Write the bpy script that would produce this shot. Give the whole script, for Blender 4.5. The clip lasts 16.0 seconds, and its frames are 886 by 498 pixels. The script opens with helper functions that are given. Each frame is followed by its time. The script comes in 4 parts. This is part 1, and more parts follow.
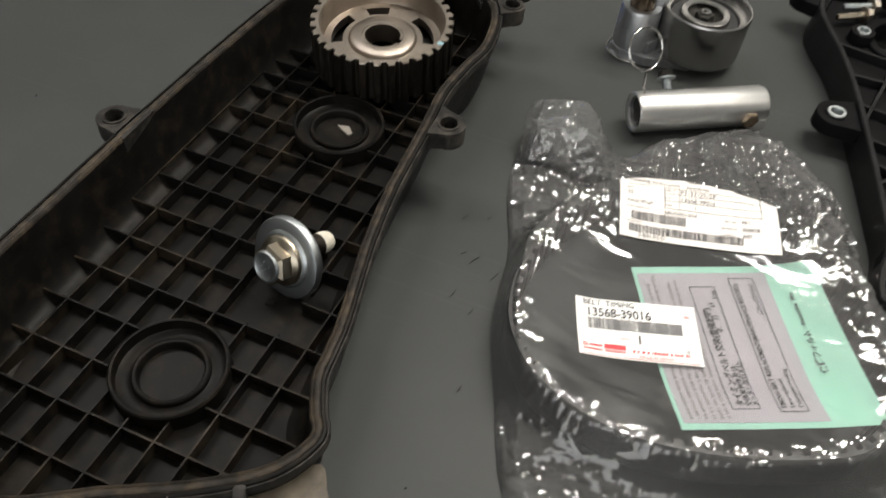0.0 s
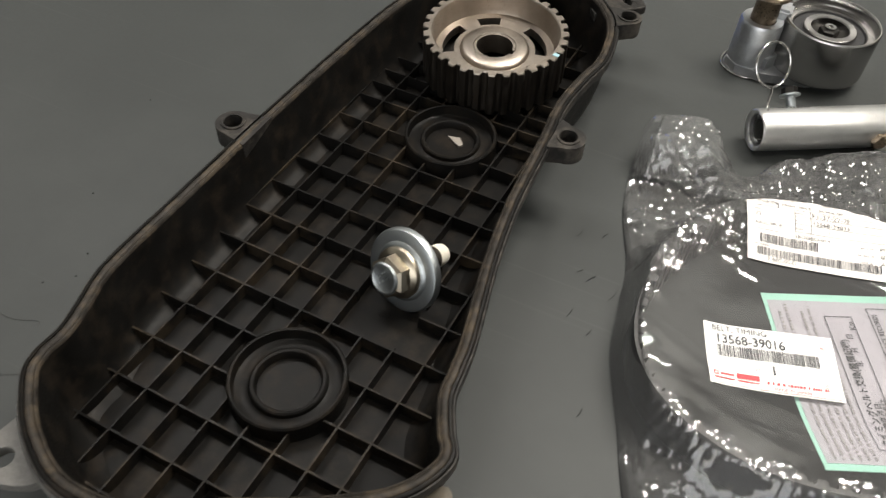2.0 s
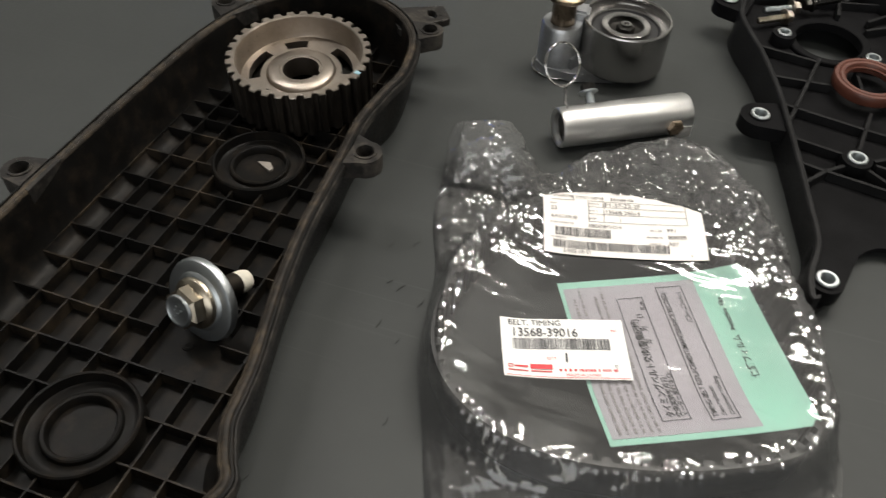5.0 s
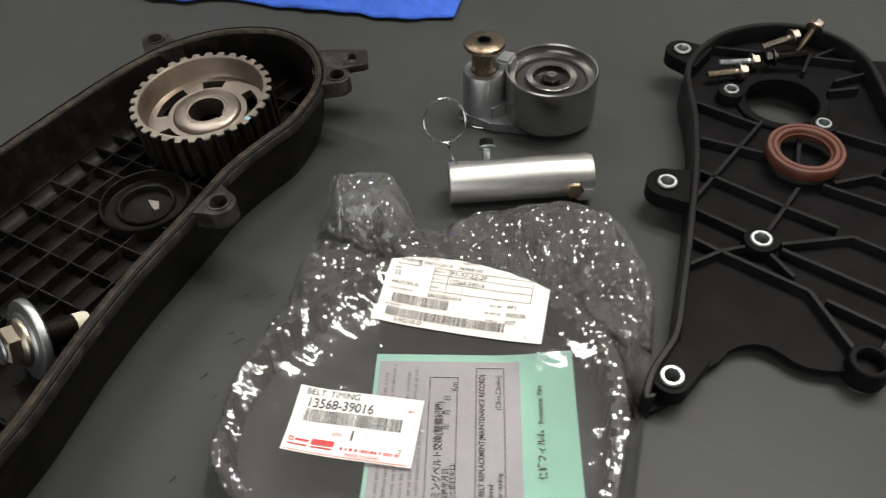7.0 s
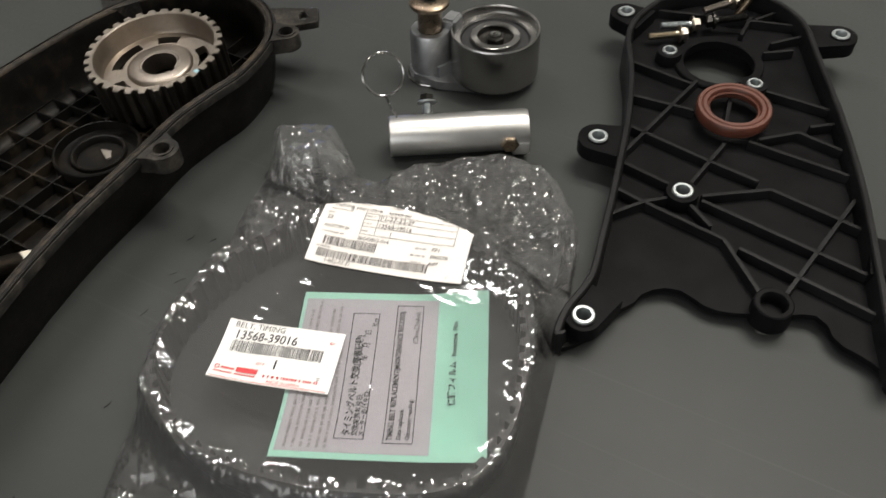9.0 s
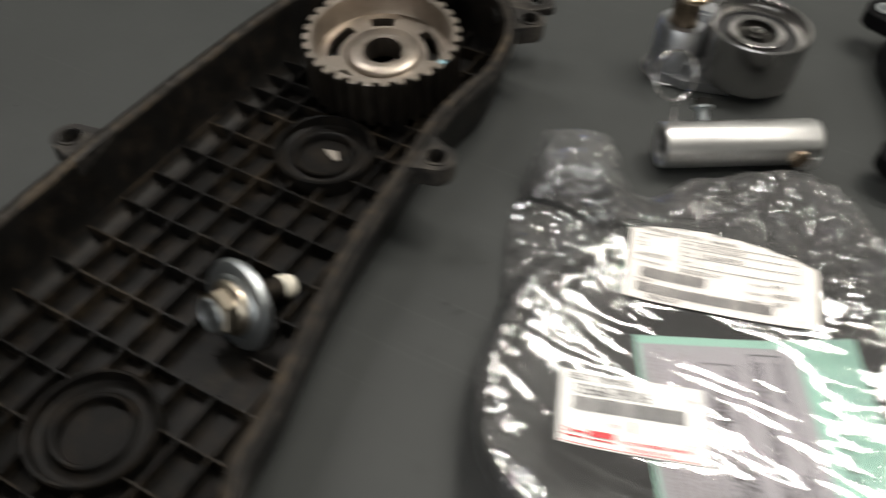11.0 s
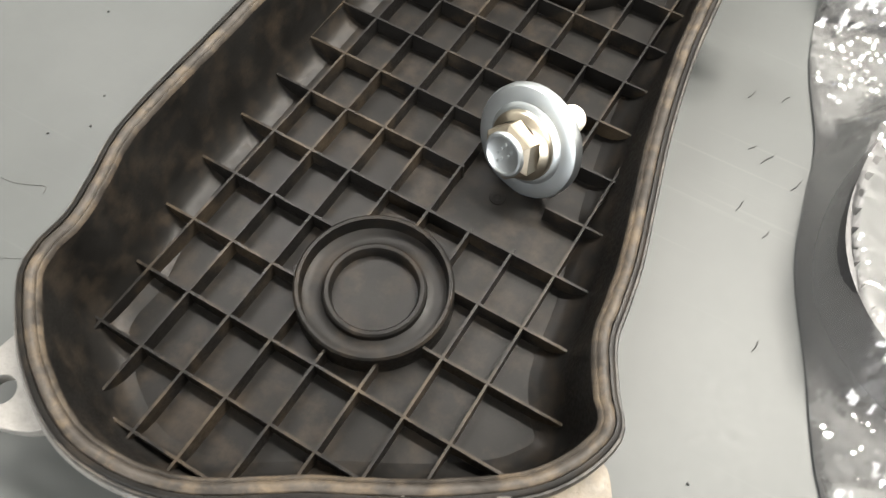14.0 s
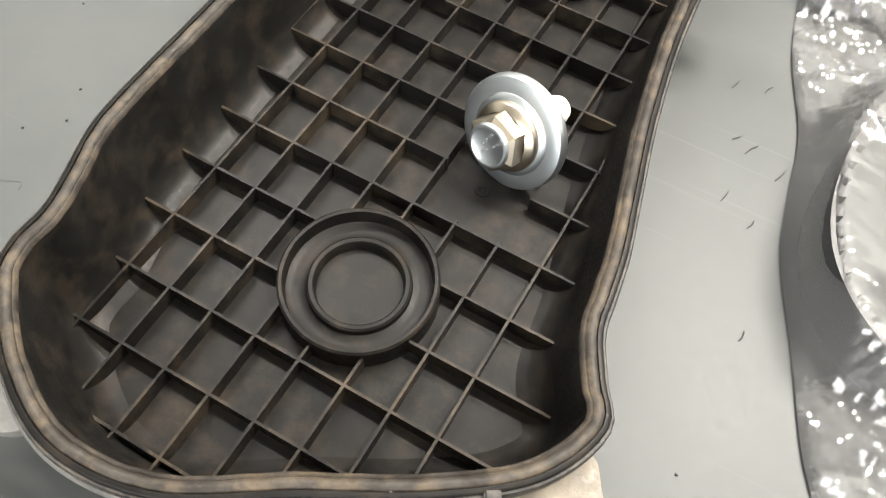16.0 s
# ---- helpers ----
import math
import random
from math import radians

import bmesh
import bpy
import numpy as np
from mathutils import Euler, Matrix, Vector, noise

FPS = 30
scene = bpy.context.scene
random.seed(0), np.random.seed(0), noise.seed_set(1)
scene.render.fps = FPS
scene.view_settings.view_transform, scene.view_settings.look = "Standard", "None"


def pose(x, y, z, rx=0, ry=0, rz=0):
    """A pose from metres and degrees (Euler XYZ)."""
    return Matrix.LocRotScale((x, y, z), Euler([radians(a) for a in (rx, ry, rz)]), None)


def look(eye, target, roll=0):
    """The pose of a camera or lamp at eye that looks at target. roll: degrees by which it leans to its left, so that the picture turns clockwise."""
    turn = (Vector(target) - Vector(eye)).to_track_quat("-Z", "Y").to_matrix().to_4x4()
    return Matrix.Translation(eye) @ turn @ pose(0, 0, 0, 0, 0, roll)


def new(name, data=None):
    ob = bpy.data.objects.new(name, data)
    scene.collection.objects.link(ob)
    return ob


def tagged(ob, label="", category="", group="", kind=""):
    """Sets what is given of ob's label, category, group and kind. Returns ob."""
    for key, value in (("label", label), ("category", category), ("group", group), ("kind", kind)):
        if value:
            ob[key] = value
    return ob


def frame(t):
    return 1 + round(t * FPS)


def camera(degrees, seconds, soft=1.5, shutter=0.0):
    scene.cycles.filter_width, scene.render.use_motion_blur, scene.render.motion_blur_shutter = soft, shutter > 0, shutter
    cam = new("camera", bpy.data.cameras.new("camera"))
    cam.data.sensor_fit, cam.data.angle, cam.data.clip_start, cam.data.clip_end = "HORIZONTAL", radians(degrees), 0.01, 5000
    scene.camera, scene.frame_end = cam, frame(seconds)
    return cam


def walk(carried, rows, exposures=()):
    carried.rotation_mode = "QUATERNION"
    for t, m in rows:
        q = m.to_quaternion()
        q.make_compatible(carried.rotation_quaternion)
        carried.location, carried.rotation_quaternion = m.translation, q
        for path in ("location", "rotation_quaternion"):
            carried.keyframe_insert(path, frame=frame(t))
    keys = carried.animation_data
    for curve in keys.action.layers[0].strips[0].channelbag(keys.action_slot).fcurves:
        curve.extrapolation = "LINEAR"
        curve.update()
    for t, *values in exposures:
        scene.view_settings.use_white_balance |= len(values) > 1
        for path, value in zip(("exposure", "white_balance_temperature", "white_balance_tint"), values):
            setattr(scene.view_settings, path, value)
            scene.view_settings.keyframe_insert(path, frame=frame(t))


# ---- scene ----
cam = camera(59.0, 16.0, soft=1.2, shutter=0.6)
PATH = [
    (0, (0.07330, 0.10894, 0.36123), (-0.2184, 1.0500, -0.7699), 5.90),
    (0.5, (0.05680, 0.10889, 0.34873), (-0.2318, 1.0179, -0.8090), 5.43),
    (1, (0.04105, 0.09702, 0.34467), (-0.2793, 1.0189, -0.7944), 5.72),
    (1.5, (0.03263, 0.08957, 0.35300), (-0.3503, 1.0241, -0.7560), 3.58),
    (2, (0.03793, 0.10409, 0.35136), (-0.3582, 1.0174, -0.7707), 3.23),
    (2.5, (0.04483, 0.11818, 0.35468), (-0.3270, 1.0491, -0.7612), 4.00),
    (3, (0.04509, 0.11560, 0.34695), (-0.3701, 1.0363, -0.7621), 1.27),
    (3.5, (0.05404, 0.11376, 0.35004), (-0.3491, 1.0512, -0.7494), 2.01),
    (4, (0.05991, 0.11883, 0.34666), (-0.3167, 1.0545, -0.7636), 3.31),
    (4.5, (0.08185, 0.12810, 0.35294), (-0.2860, 1.0781, -0.7481), 0.78),
    (5, (0.10528, 0.12565, 0.35514), (-0.1729, 1.1168, -0.7358), 2.87),
    (5.2, (0.11215, 0.12732, 0.35085), (-0.1572, 1.1065, -0.7531), 2.49),
    (7.3, (0.26629, 0.22555, 0.37831), (-0.2542, 1.1165, -0.7104), -2.76),
    (7.5, (0.27595, 0.22554, 0.37988), (-0.2484, 1.1172, -0.7064), -2.69),
    (8, (0.29450, 0.22462, 0.37047), (-0.2015, 1.1055, -0.7377), -2.32),
    (8.2, (0.30339, 0.22525, 0.37723), (-0.1713, 1.1326, -0.7188), -1.98),
    (10.3, (0.24955, 0.19106, 0.35348), (-0.2696, 0.9677, -0.8201), -2.98),
    (10.5, (0.22280, 0.19568, 0.34946), (-0.2694, 0.9791, -0.8312), -3.23),
    (11, (0.09676, 0.18532, 0.34158), (-0.3173, 1.0584, -0.8057), 2.47),
    (11.5, (-0.01130, 0.16228, 0.29881), (-0.4314, 0.9004, -0.9376), -0.75),
    (12, (-0.05090, 0.14586, 0.28422), (-0.4713, 0.8141, -0.9912), -0.01),
    (12.5, (-0.03070, 0.15489, 0.29133), (-0.4158, 0.8471, -0.9824), 1.44),
    (13, (-0.02979, 0.14739, 0.27887), (-0.3520, 0.7788, -1.0431), 3.58),
    (13.5, (-0.03763, 0.14834, 0.27951), (-0.3622, 0.7736, -1.0448), 3.53),
    (14, (-0.03553, 0.16255, 0.27908), (-0.3427, 0.8058, -1.0408), 4.19),
    (14.5, (-0.03578, 0.16694, 0.27667), (-0.3279, 0.8144, -1.0445), 5.50),
    (15, (-0.02770, 0.16116, 0.27173), (-0.3027, 0.7882, -1.0629), 5.59),
    (15.5, (-0.03359, 0.16051, 0.27404), (-0.3037, 0.8021, -1.0547), 6.47),
    (16, (-0.03659, 0.16226, 0.27560), (-0.3107, 0.8167, -1.0460), 6.09),
]
walk(cam, [(t, look(eye, target, roll)) for t, eye, target, roll in PATH],
     exposures=[(0, 0.28), (1.0, 0.38), (2.5, 0.72), (4.2, 0.66), (5.0, 0.15), (8.2, 0.12), (10.5, 0.1), (11.0, 0.1), (11.3, 0.75), (11.5, 1.7), (12.0, 2.8), (12.5, 2.68), (13.0, 2.54), (16.0, 2.52)])

from mathutils.geometry import tessellate_polygon

# ---- world and light ----
world = bpy.data.worlds.new("workshop_world")
scene.world = world
world.use_nodes = True
sky = world.node_tree.nodes.new("ShaderNodeTexSky")
sky.sky_type, sky.sun_disc, sky.sun_elevation, sky.sun_rotation = "NISHITA", False, radians(40), radians(20)
world.node_tree.links.new(sky.outputs[0], world.node_tree.nodes["Background"].inputs[0])
world.node_tree.nodes["Background"].inputs[1].default_value = 0.06


def area_lamp(name, eye, target, sx, sy, watts, colour):
    data = bpy.data.lights.new(name, "AREA")
    data.shape, data.size, data.size_y, data.energy, data.color = "RECTANGLE", sx, sy, watts, colour
    ob = new(name, data)
    ob.matrix_world = look(eye, target)
    return ob


# two tubes under the ceiling; the other three are added for glints and fill
TUBES_AND_FILLS = [(0.50, 1.10, 26), (0.50, 1.62, 26), (-1.25, 1.10, 18), (0.50, -0.20, 8), (2.10, 0.80, 10)]
for lamp_x, lamp_y, watts in TUBES_AND_FILLS:
    area_lamp("tube_and_fill_light", (lamp_x, lamp_y, 2.08), (lamp_x, lamp_y, 0), 1.20, 0.09, watts, (1.0, 0.965, 0.92) if lamp_x < 0 else (1.0, 0.945, 0.86))
# unseen fill behind the camera, added to lift shadows and camera-facing metal
area_lamp("south_fill_light", (0.2, -2.05, 0.9), (0.2, 0.3, 0.2), 2.4, 1.7, 24, (1.0, 0.97, 0.92))

# ---- materials ----


def material(name, colour, rough=0.5, metal=0.0, scale=60.0, vary=0.25, bump=0.0, fine=600.0, stain=None, stain_scale=12.0,
             stain_amount=0.5, spec=0.5, stretch=(1, 1, 1), rough_vary=0.12, coat=0.0, scratch=0.0):
    """Principled material with grain at two scales, relief and patches of a second colour."""
    m = bpy.data.materials.new(name)
    m.use_nodes = True
    nt = m.node_tree
    n, link = nt.nodes, nt.links.new
    b = n["Principled BSDF"]
    tc = n.new("ShaderNodeTexCoord")
    mp = n.new("ShaderNodeMapping")
    mp.inputs["Scale"].default_value = stretch
    link(tc.outputs["Object"], mp.inputs["Vector"])

    def tex(sc, detail, rough_=0.6):
        t = n.new("ShaderNodeTexNoise")
        t.inputs["Scale"].default_value, t.inputs["Detail"].default_value, t.inputs["Roughness"].default_value = sc, detail, rough_
        link(mp.outputs[0], t.inputs["Vector"])
        return t

    big, small = tex(scale, 5), tex(fine, 3)
    ramp = n.new("ShaderNodeMapRange")
    ramp.inputs[1].default_value, ramp.inputs[2].default_value = 0.3, 0.7
    ramp.inputs[3].default_value, ramp.inputs[4].default_value = 1 - vary, 1 + vary
    link(big.outputs[0], ramp.inputs[0])
    mul = n.new("ShaderNodeMix")
    mul.data_type, mul.blend_type = "RGBA", "MULTIPLY"
    mul.inputs[0].default_value = 1
    mul.inputs[6].default_value = (*colour, 1)
    link(ramp.outputs[0], mul.inputs[7])
    out = mul.outputs[2]
    if stain:
        st = tex(stain_scale, 6, 0.7)
        r2 = n.new("ShaderNodeMapRange")
        r2.inputs[1].default_value, r2.inputs[2].default_value = 0.48, 0.72
        r2.inputs[4].default_value = stain_amount
        link(st.outputs[0], r2.inputs[0])
        mx = n.new("ShaderNodeMix")
        mx.data_type = "RGBA"
        link(r2.outputs[0], mx.inputs[0])
        link(out, mx.inputs[6])
        mx.inputs[7].default_value = (*stain, 1)
        out = mx.outputs[2]
    for k, (turn, wide) in enumerate(((1.1, 26), (1.75, 34), (0.3, 40)) if scratch else ()):
        rot, sc = n.new("ShaderNodeMapping"), n.new("ShaderNodeTexNoise")
        rot.inputs["Rotation"].default_value = (0, 0, turn)
        rot.inputs["Scale"].default_value = (2.2, wide * 6, 1)
        rot.inputs["Location"].default_value = (k * 3.7, k * 1.9, 0)
        link(tc.outputs["Object"], rot.inputs["Vector"])
        link(rot.outputs[0], sc.inputs["Vector"])
        sc.inputs["Scale"].default_value, sc.inputs["Detail"].default_value = 2.0, 1.0
        line = n.new("ShaderNodeMapRange")
        line.inputs[1].default_value, line.inputs[2].default_value = 0.70, 0.78
        line.inputs[4].default_value = scratch * 2
        link(sc.outputs[0], line.inputs[0])
        sm = n.new("ShaderNodeMix")
        sm.data_type = "RGBA"
        link(line.outputs[0], sm.inputs[0])
        link(out, sm.inputs[6])
        sm.inputs[7].default_value = (*((0.30, 0.30, 0.29) if k < 2 else (0.05, 0.05, 0.05)), 1)
        out = sm.outputs[2]
    link(out, b.inputs["Base Color"])
    rr = n.new("ShaderNodeMapRange")
    rr.inputs[1].default_value, rr.inputs[2].default_value = 0.3, 0.7
    rr.inputs[3].default_value, rr.inputs[4].default_value = max(0.03, rough - rough_vary), min(1, rough + rough_vary)
    link(small.outputs[0], rr.inputs[0])
    link(rr.outputs[0], b.inputs["Roughness"])
    b.inputs["Metallic"].default_value = metal
    b.inputs["Specular IOR Level"].default_value = spec
    b.inputs["Coat Weight"].default_value = coat
    if bump:
        bp = n.new("ShaderNodeBump")
        bp.inputs["Strength"].default_value, bp.inputs["Distance"].default_value = bump, 0.0006
        link(small.outputs[0], bp.inputs["Height"])
        link(bp.outputs[0], b.inputs["Normal"])
    return m


BENCH = material("grey_bench_laminate", (0.0405, 0.0435, 0.0425), 0.46, scale=5, vary=0.10, fine=300, spec=0.20, stain=(0.051, 0.0535, 0.052), stain_scale=2.5, stain_amount=0.6, rough_vary=0.03, scratch=0.014)
PLASTIC = material("black_glass_filled_plastic", (0.0064, 0.0061, 0.0057), 0.40, scale=45, vary=0.35, fine=700, bump=0.05, stain=(0.040, 0.030, 0.021), stain_scale=70, stain_amount=0.36, spec=0.075)
PLASTIC_RIB = material("black_rib_plastic", (0.0064, 0.0060, 0.0056), 0.40, scale=60, vary=0.35, fine=700, bump=0.05, stain=(0.075, 0.056, 0.036), stain_scale=26, stain_amount=0.6, spec=0.10)
DUSTY = material("dusty_rim_plastic", (0.018, 0.017, 0.016), 0.44, scale=90, vary=0.45, fine=500, bump=0.3, stain=(0.12, 0.105, 0.088), stain_scale=60, stain_amount=0.55, spec=0.14)
DUSTPALE = material("pale_dust_caked_plastic", (0.12, 0.116, 0.108), 0.5, scale=70, vary=0.4, fine=420, bump=0.5, stain=(0.028, 0.027, 0.025), stain_scale=70, stain_amount=0.8)
DUSTBROWN = material("brown_dust_caked_plastic", (0.115, 0.095, 0.068), 0.55, scale=70, vary=0.4, fine=420, bump=0.5, stain=(0.035, 0.030, 0.024), stain_scale=60, stain_amount=0.7)
GASKET = material("brown_rubber_gasket", (0.024, 0.021, 0.018), 0.5, scale=120, vary=0.5, fine=420, bump=0.5, stain=(0.095, 0.072, 0.047), stain_scale=85, stain_amount=0.7, spec=0.12)
PLASTIC_NEW = material("satin_black_plastic", (0.0065, 0.0065, 0.007), 0.42, scale=40, vary=0.35, fine=800, bump=0.1, spec=0.04)
# lighter, glossier PLASTIC_NEW: light caught on wall and ribs, put into the colour
PLASTIC_LIT = material("edge_lit_black_plastic", (0.0105, 0.0105, 0.011), 0.38, scale=40, vary=0.3, fine=800, bump=0.06, spec=0.14)
CHIP = material("grey_chipped_plastic", (0.20, 0.18, 0.155), 0.6)
RUBBER = material("black_rubber", (0.013, 0.013, 0.014), 0.5, scale=90, vary=0.3, fine=900, bump=0.15)
SEAL = material("red_brown_seal_rubber", (0.090, 0.029, 0.018), 0.45, scale=70, vary=0.2, fine=700, bump=0.06)
SINTER = material("sintered_steel", (0.33, 0.29, 0.25), 0.38, 1.0, scale=35, vary=0.25, fine=900, bump=0.06, stain=(0.22, 0.18, 0.14), stain_scale=14, stain_amount=0.4)
TOOTH = material("worn_tooth_steel", (0.10, 0.088, 0.075), 0.42, 1.0, scale=60, vary=0.3, fine=800, bump=0.1, stretch=(1, 1, 0.15))
STEEL = material("turned_steel", (0.46, 0.45, 0.44), 0.14, 1.0, scale=60, vary=0.05, fine=900, bump=0.03, stretch=(1, 1, 6), rough_vary=0.02)
ZINC = material("zinc_plated_steel", (0.46, 0.49, 0.50), 0.40, 1.0, scale=30, vary=0.06, fine=600, bump=0.02, rough_vary=0.02)
YZINC = material("yellow_zinc_steel", (0.44, 0.39, 0.31), 0.32, 1.0, scale=40, vary=0.08, fine=600, bump=0.02, rough_vary=0.02)
TURNED = material("circular_turned_steel", (0.40, 0.39, 0.38), 0.24, 1.0, scale=60, vary=0.05, fine=900, rough_vary=0.03)
groove = TURNED.node_tree.nodes.new("ShaderNodeTangent")
groove.direction_type, groove.axis = "RADIAL", "Z"
TURNED.node_tree.links.new(groove.outputs[0], TURNED.node_tree.nodes["Principled BSDF"].inputs["Tangent"])
TURNED.node_tree.nodes["Principled BSDF"].inputs["Anisotropic"].default_value = 0.85
ALU = material("satin_aluminium", (0.66, 0.66, 0.65), 0.36, 1.0, scale=50, vary=0.08, fine=1200, bump=0.06, rough_vary=0.02)
CAST = material("cast_aluminium", (0.40, 0.41, 0.42), 0.42, 1.0, scale=90, vary=0.18, fine=700, bump=0.25)
BRONZE = material("bronzed_steel", (0.21, 0.165, 0.12), 0.34, 1.0, scale=60, vary=0.25, fine=800, bump=0.05)
DARKSTEEL = material("dark_steel", (0.05, 0.048, 0.045), 0.4, 1.0, scale=80, vary=0.25, fine=800, bump=0.06)
LOCKER = material("white_thread_locker", (0.72, 0.68, 0.58), 0.6, scale=200, vary=0.15, fine=900, bump=0.3)
PAPER = material("white_label_paper", (0.86, 0.85, 0.83), 0.6, scale=20, vary=0.03, fine=700, bump=0.02)
PAPER_CREAM = material("cream_picking_paper", (0.84, 0.80, 0.76), 0.65, scale=18, vary=0.04, fine=700, bump=0.03)
GREEN = material("mint_green_paper", (0.38, 0.70, 0.58), 0.45, scale=20, vary=0.04, fine=700, bump=0.02)
GREYFILM = material("grey_label_print", (0.44, 0.42, 0.46), 0.45, scale=20, vary=0.04, fine=700)
INK = material("black_ink", (0.03, 0.03, 0.035), 0.6, scale=300, vary=0.3, fine=900)
INK_RED = material("red_ink", (0.62, 0.05, 0.06), 0.6, scale=300, vary=0.2, fine=900)
INK_GREY = material("faint_grey_ink", (0.33, 0.31, 0.31), 0.6, scale=300, vary=0.2, fine=900)
CLOTH = material("blue_wiping_cloth", (0.045, 0.12, 0.55), 0.9, scale=120, vary=0.15, fine=1500, bump=0.6, spec=0.2)
STAIN_MARK = material("grey_stain_mark", (0.042, 0.042, 0.040), 0.7, scale=300, vary=0.3)
HAIR = material("black_bristle", (0.012, 0.012, 0.012), 0.6)
WALLPAINT = material("shop_wall_paint", (0.42, 0.43, 0.42), 0.7, scale=3, vary=0.06, fine=200, bump=0.1)
CEILPAINT = material("ceiling_paint", (0.45, 0.45, 0.44), 0.8, scale=3, vary=0.05, fine=200, bump=0.1)
CONCRETE = material("concrete_floor", (0.22, 0.21, 0.20), 0.7, scale=4, vary=0.2, fine=90, bump=0.2)


def film_material():
    m = bpy.data.materials.new("clear_polythene")
    m.use_nodes = True
    n, link = m.node_tree.nodes, m.node_tree.links.new
    n.remove(n["Principled BSDF"])
    clear, milk, gloss = n.new("ShaderNodeBsdfTransparent"), n.new("ShaderNodeBsdfDiffuse"), n.new("ShaderNodeBsdfGlossy")
    clear.inputs[0].default_value = (0.95, 0.95, 0.95, 1)
    milk.inputs[0].default_value = (0.85, 0.85, 0.85, 1)
    gloss.inputs["Roughness"].default_value = 0.06
    a, b2 = n.new("ShaderNodeMixShader"), n.new("ShaderNodeMixShader")
    a.inputs[0].default_value = 0.058
    link(clear.outputs[0], a.inputs[1])
    link(milk.outputs[0], a.inputs[2])
    fr = n.new("ShaderNodeFresnel")
    fr.inputs[0].default_value = 1.6
    tc, nz, bp = n.new("ShaderNodeTexCoord"), n.new("ShaderNodeTexNoise"), n.new("ShaderNodeBump")
    nz.inputs["Scale"].default_value, nz.inputs["Detail"].default_value = 170, 4
    link(tc.outputs["Object"], nz.inputs["Vector"])
    link(nz.outputs[0], bp.inputs["Height"])
    bp.inputs["Strength"].default_value, bp.inputs["Distance"].default_value = 0.035, 0.002
    link(bp.outputs[0], gloss.inputs["Normal"])
    link(bp.outputs[0], fr.inputs["Normal"])
    # a thin sheet mirrors at both its faces
    both = n.new("ShaderNodeMath")
    both.operation, both.use_clamp = "MULTIPLY", True
    both.inputs[1].default_value = 1.8
    link(fr.outputs[0], both.inputs[0])
    link(both.outputs[0], b2.inputs[0])
    link(a.outputs[0], b2.inputs[1])
    link(gloss.outputs[0], b2.inputs[2])
    link(b2.outputs[0], n["Material Output"].inputs[0])
    return m


FILM = film_material()

# ---- shape helpers ----


def part(name, bm, mat, parent=None, label="", smooth=35):
    """One mesh object out of a bmesh, under a thing or a part."""
    me = bpy.data.meshes.new(name)
    bm.to_mesh(me)
    bm.free()
    me.materials.append(mat)
    if smooth:
        for p in me.polygons:
            p.use_smooth = True
        me.set_sharp_from_angle(angle=radians(smooth))
    ob = new(name, me)
    if parent:
        ob.parent = parent
    if label:
        ob["label"] = label
    return ob


def thing(name, m, label, category, group="", kind=""):
    ob = new(name)
    ob.empty_display_size = 0.02
    ob.matrix_basis = m
    return tagged(ob, label, category, group, kind)


def closed_curve(points, step=0.004):
    """A smooth closed curve through control points, in even steps."""
    p = [Vector((*q, 0)) for q in points]
    n, fine = len(p), []
    for i in range(n):
        a, b, c, d = p[i - 1], p[i], p[(i + 1) % n], p[(i + 2) % n]
        for k in range(16):
            t = k / 16
            fine.append(0.5 * (2 * b + (c - a) * t + (2 * a - 5 * b + 4 * c - d) * t * t + (3 * b - a - 3 * c + d) * t ** 3))
    out, left = [], 0.0
    for a, b in zip(fine, fine[1:] + fine[:1]):
        seg = (b - a).length
        while left < seg:
            out.append(a.lerp(b, left / seg))
            left += step
        left -= seg
    return out


def outward(curve, wide=1):
    """Normals of a counter-clockwise curve."""
    n = len(curve)
    res = []
    for i in range(n):
        t = (curve[(i + wide) % n] - curve[i - wide]).normalized()
        res.append(Vector((t.y, -t.x, 0)))
    return res


def sweep(curve, profile, closed=True, bm=None, ring=True, wide=1):
    """Carries a profile of (offset, height) along a curve."""
    bm = bm or bmesh.new()
    nor = outward(curve, wide)
    if not closed:
        nor[0], nor[-1] = nor[1], nor[-2]
    rows = [[bm.verts.new((c.x + q.x * o, c.y + q.y * o, z)) for o, z in profile] for c, q in zip(curve, nor)]
    k = len(profile)
    for i in range(len(rows) if closed else len(rows) - 1):
        r0, r1 = rows[i], rows[(i + 1) % len(rows)]
        for j in range(k if ring else k - 1):
            bm.faces.new((r0[j], r1[j], r1[(j + 1) % k], r0[(j + 1) % k]))
    if not closed and ring:
        bm.faces.new(rows[0])
        bm.faces.new(rows[-1][::-1])
    bmesh.ops.recalc_face_normals(bm, faces=bm.faces)
    return bm


def inside(x, y, curve):
    hit, n = False, len(curve)
    for i in range(n):
        a, b = curve[i - 1], curve[i]
        if (a.y > y) != (b.y > y) and x < (b.x - a.x) * (y - a.y) / (b.y - a.y) + a.x:
            hit = not hit
    return hit


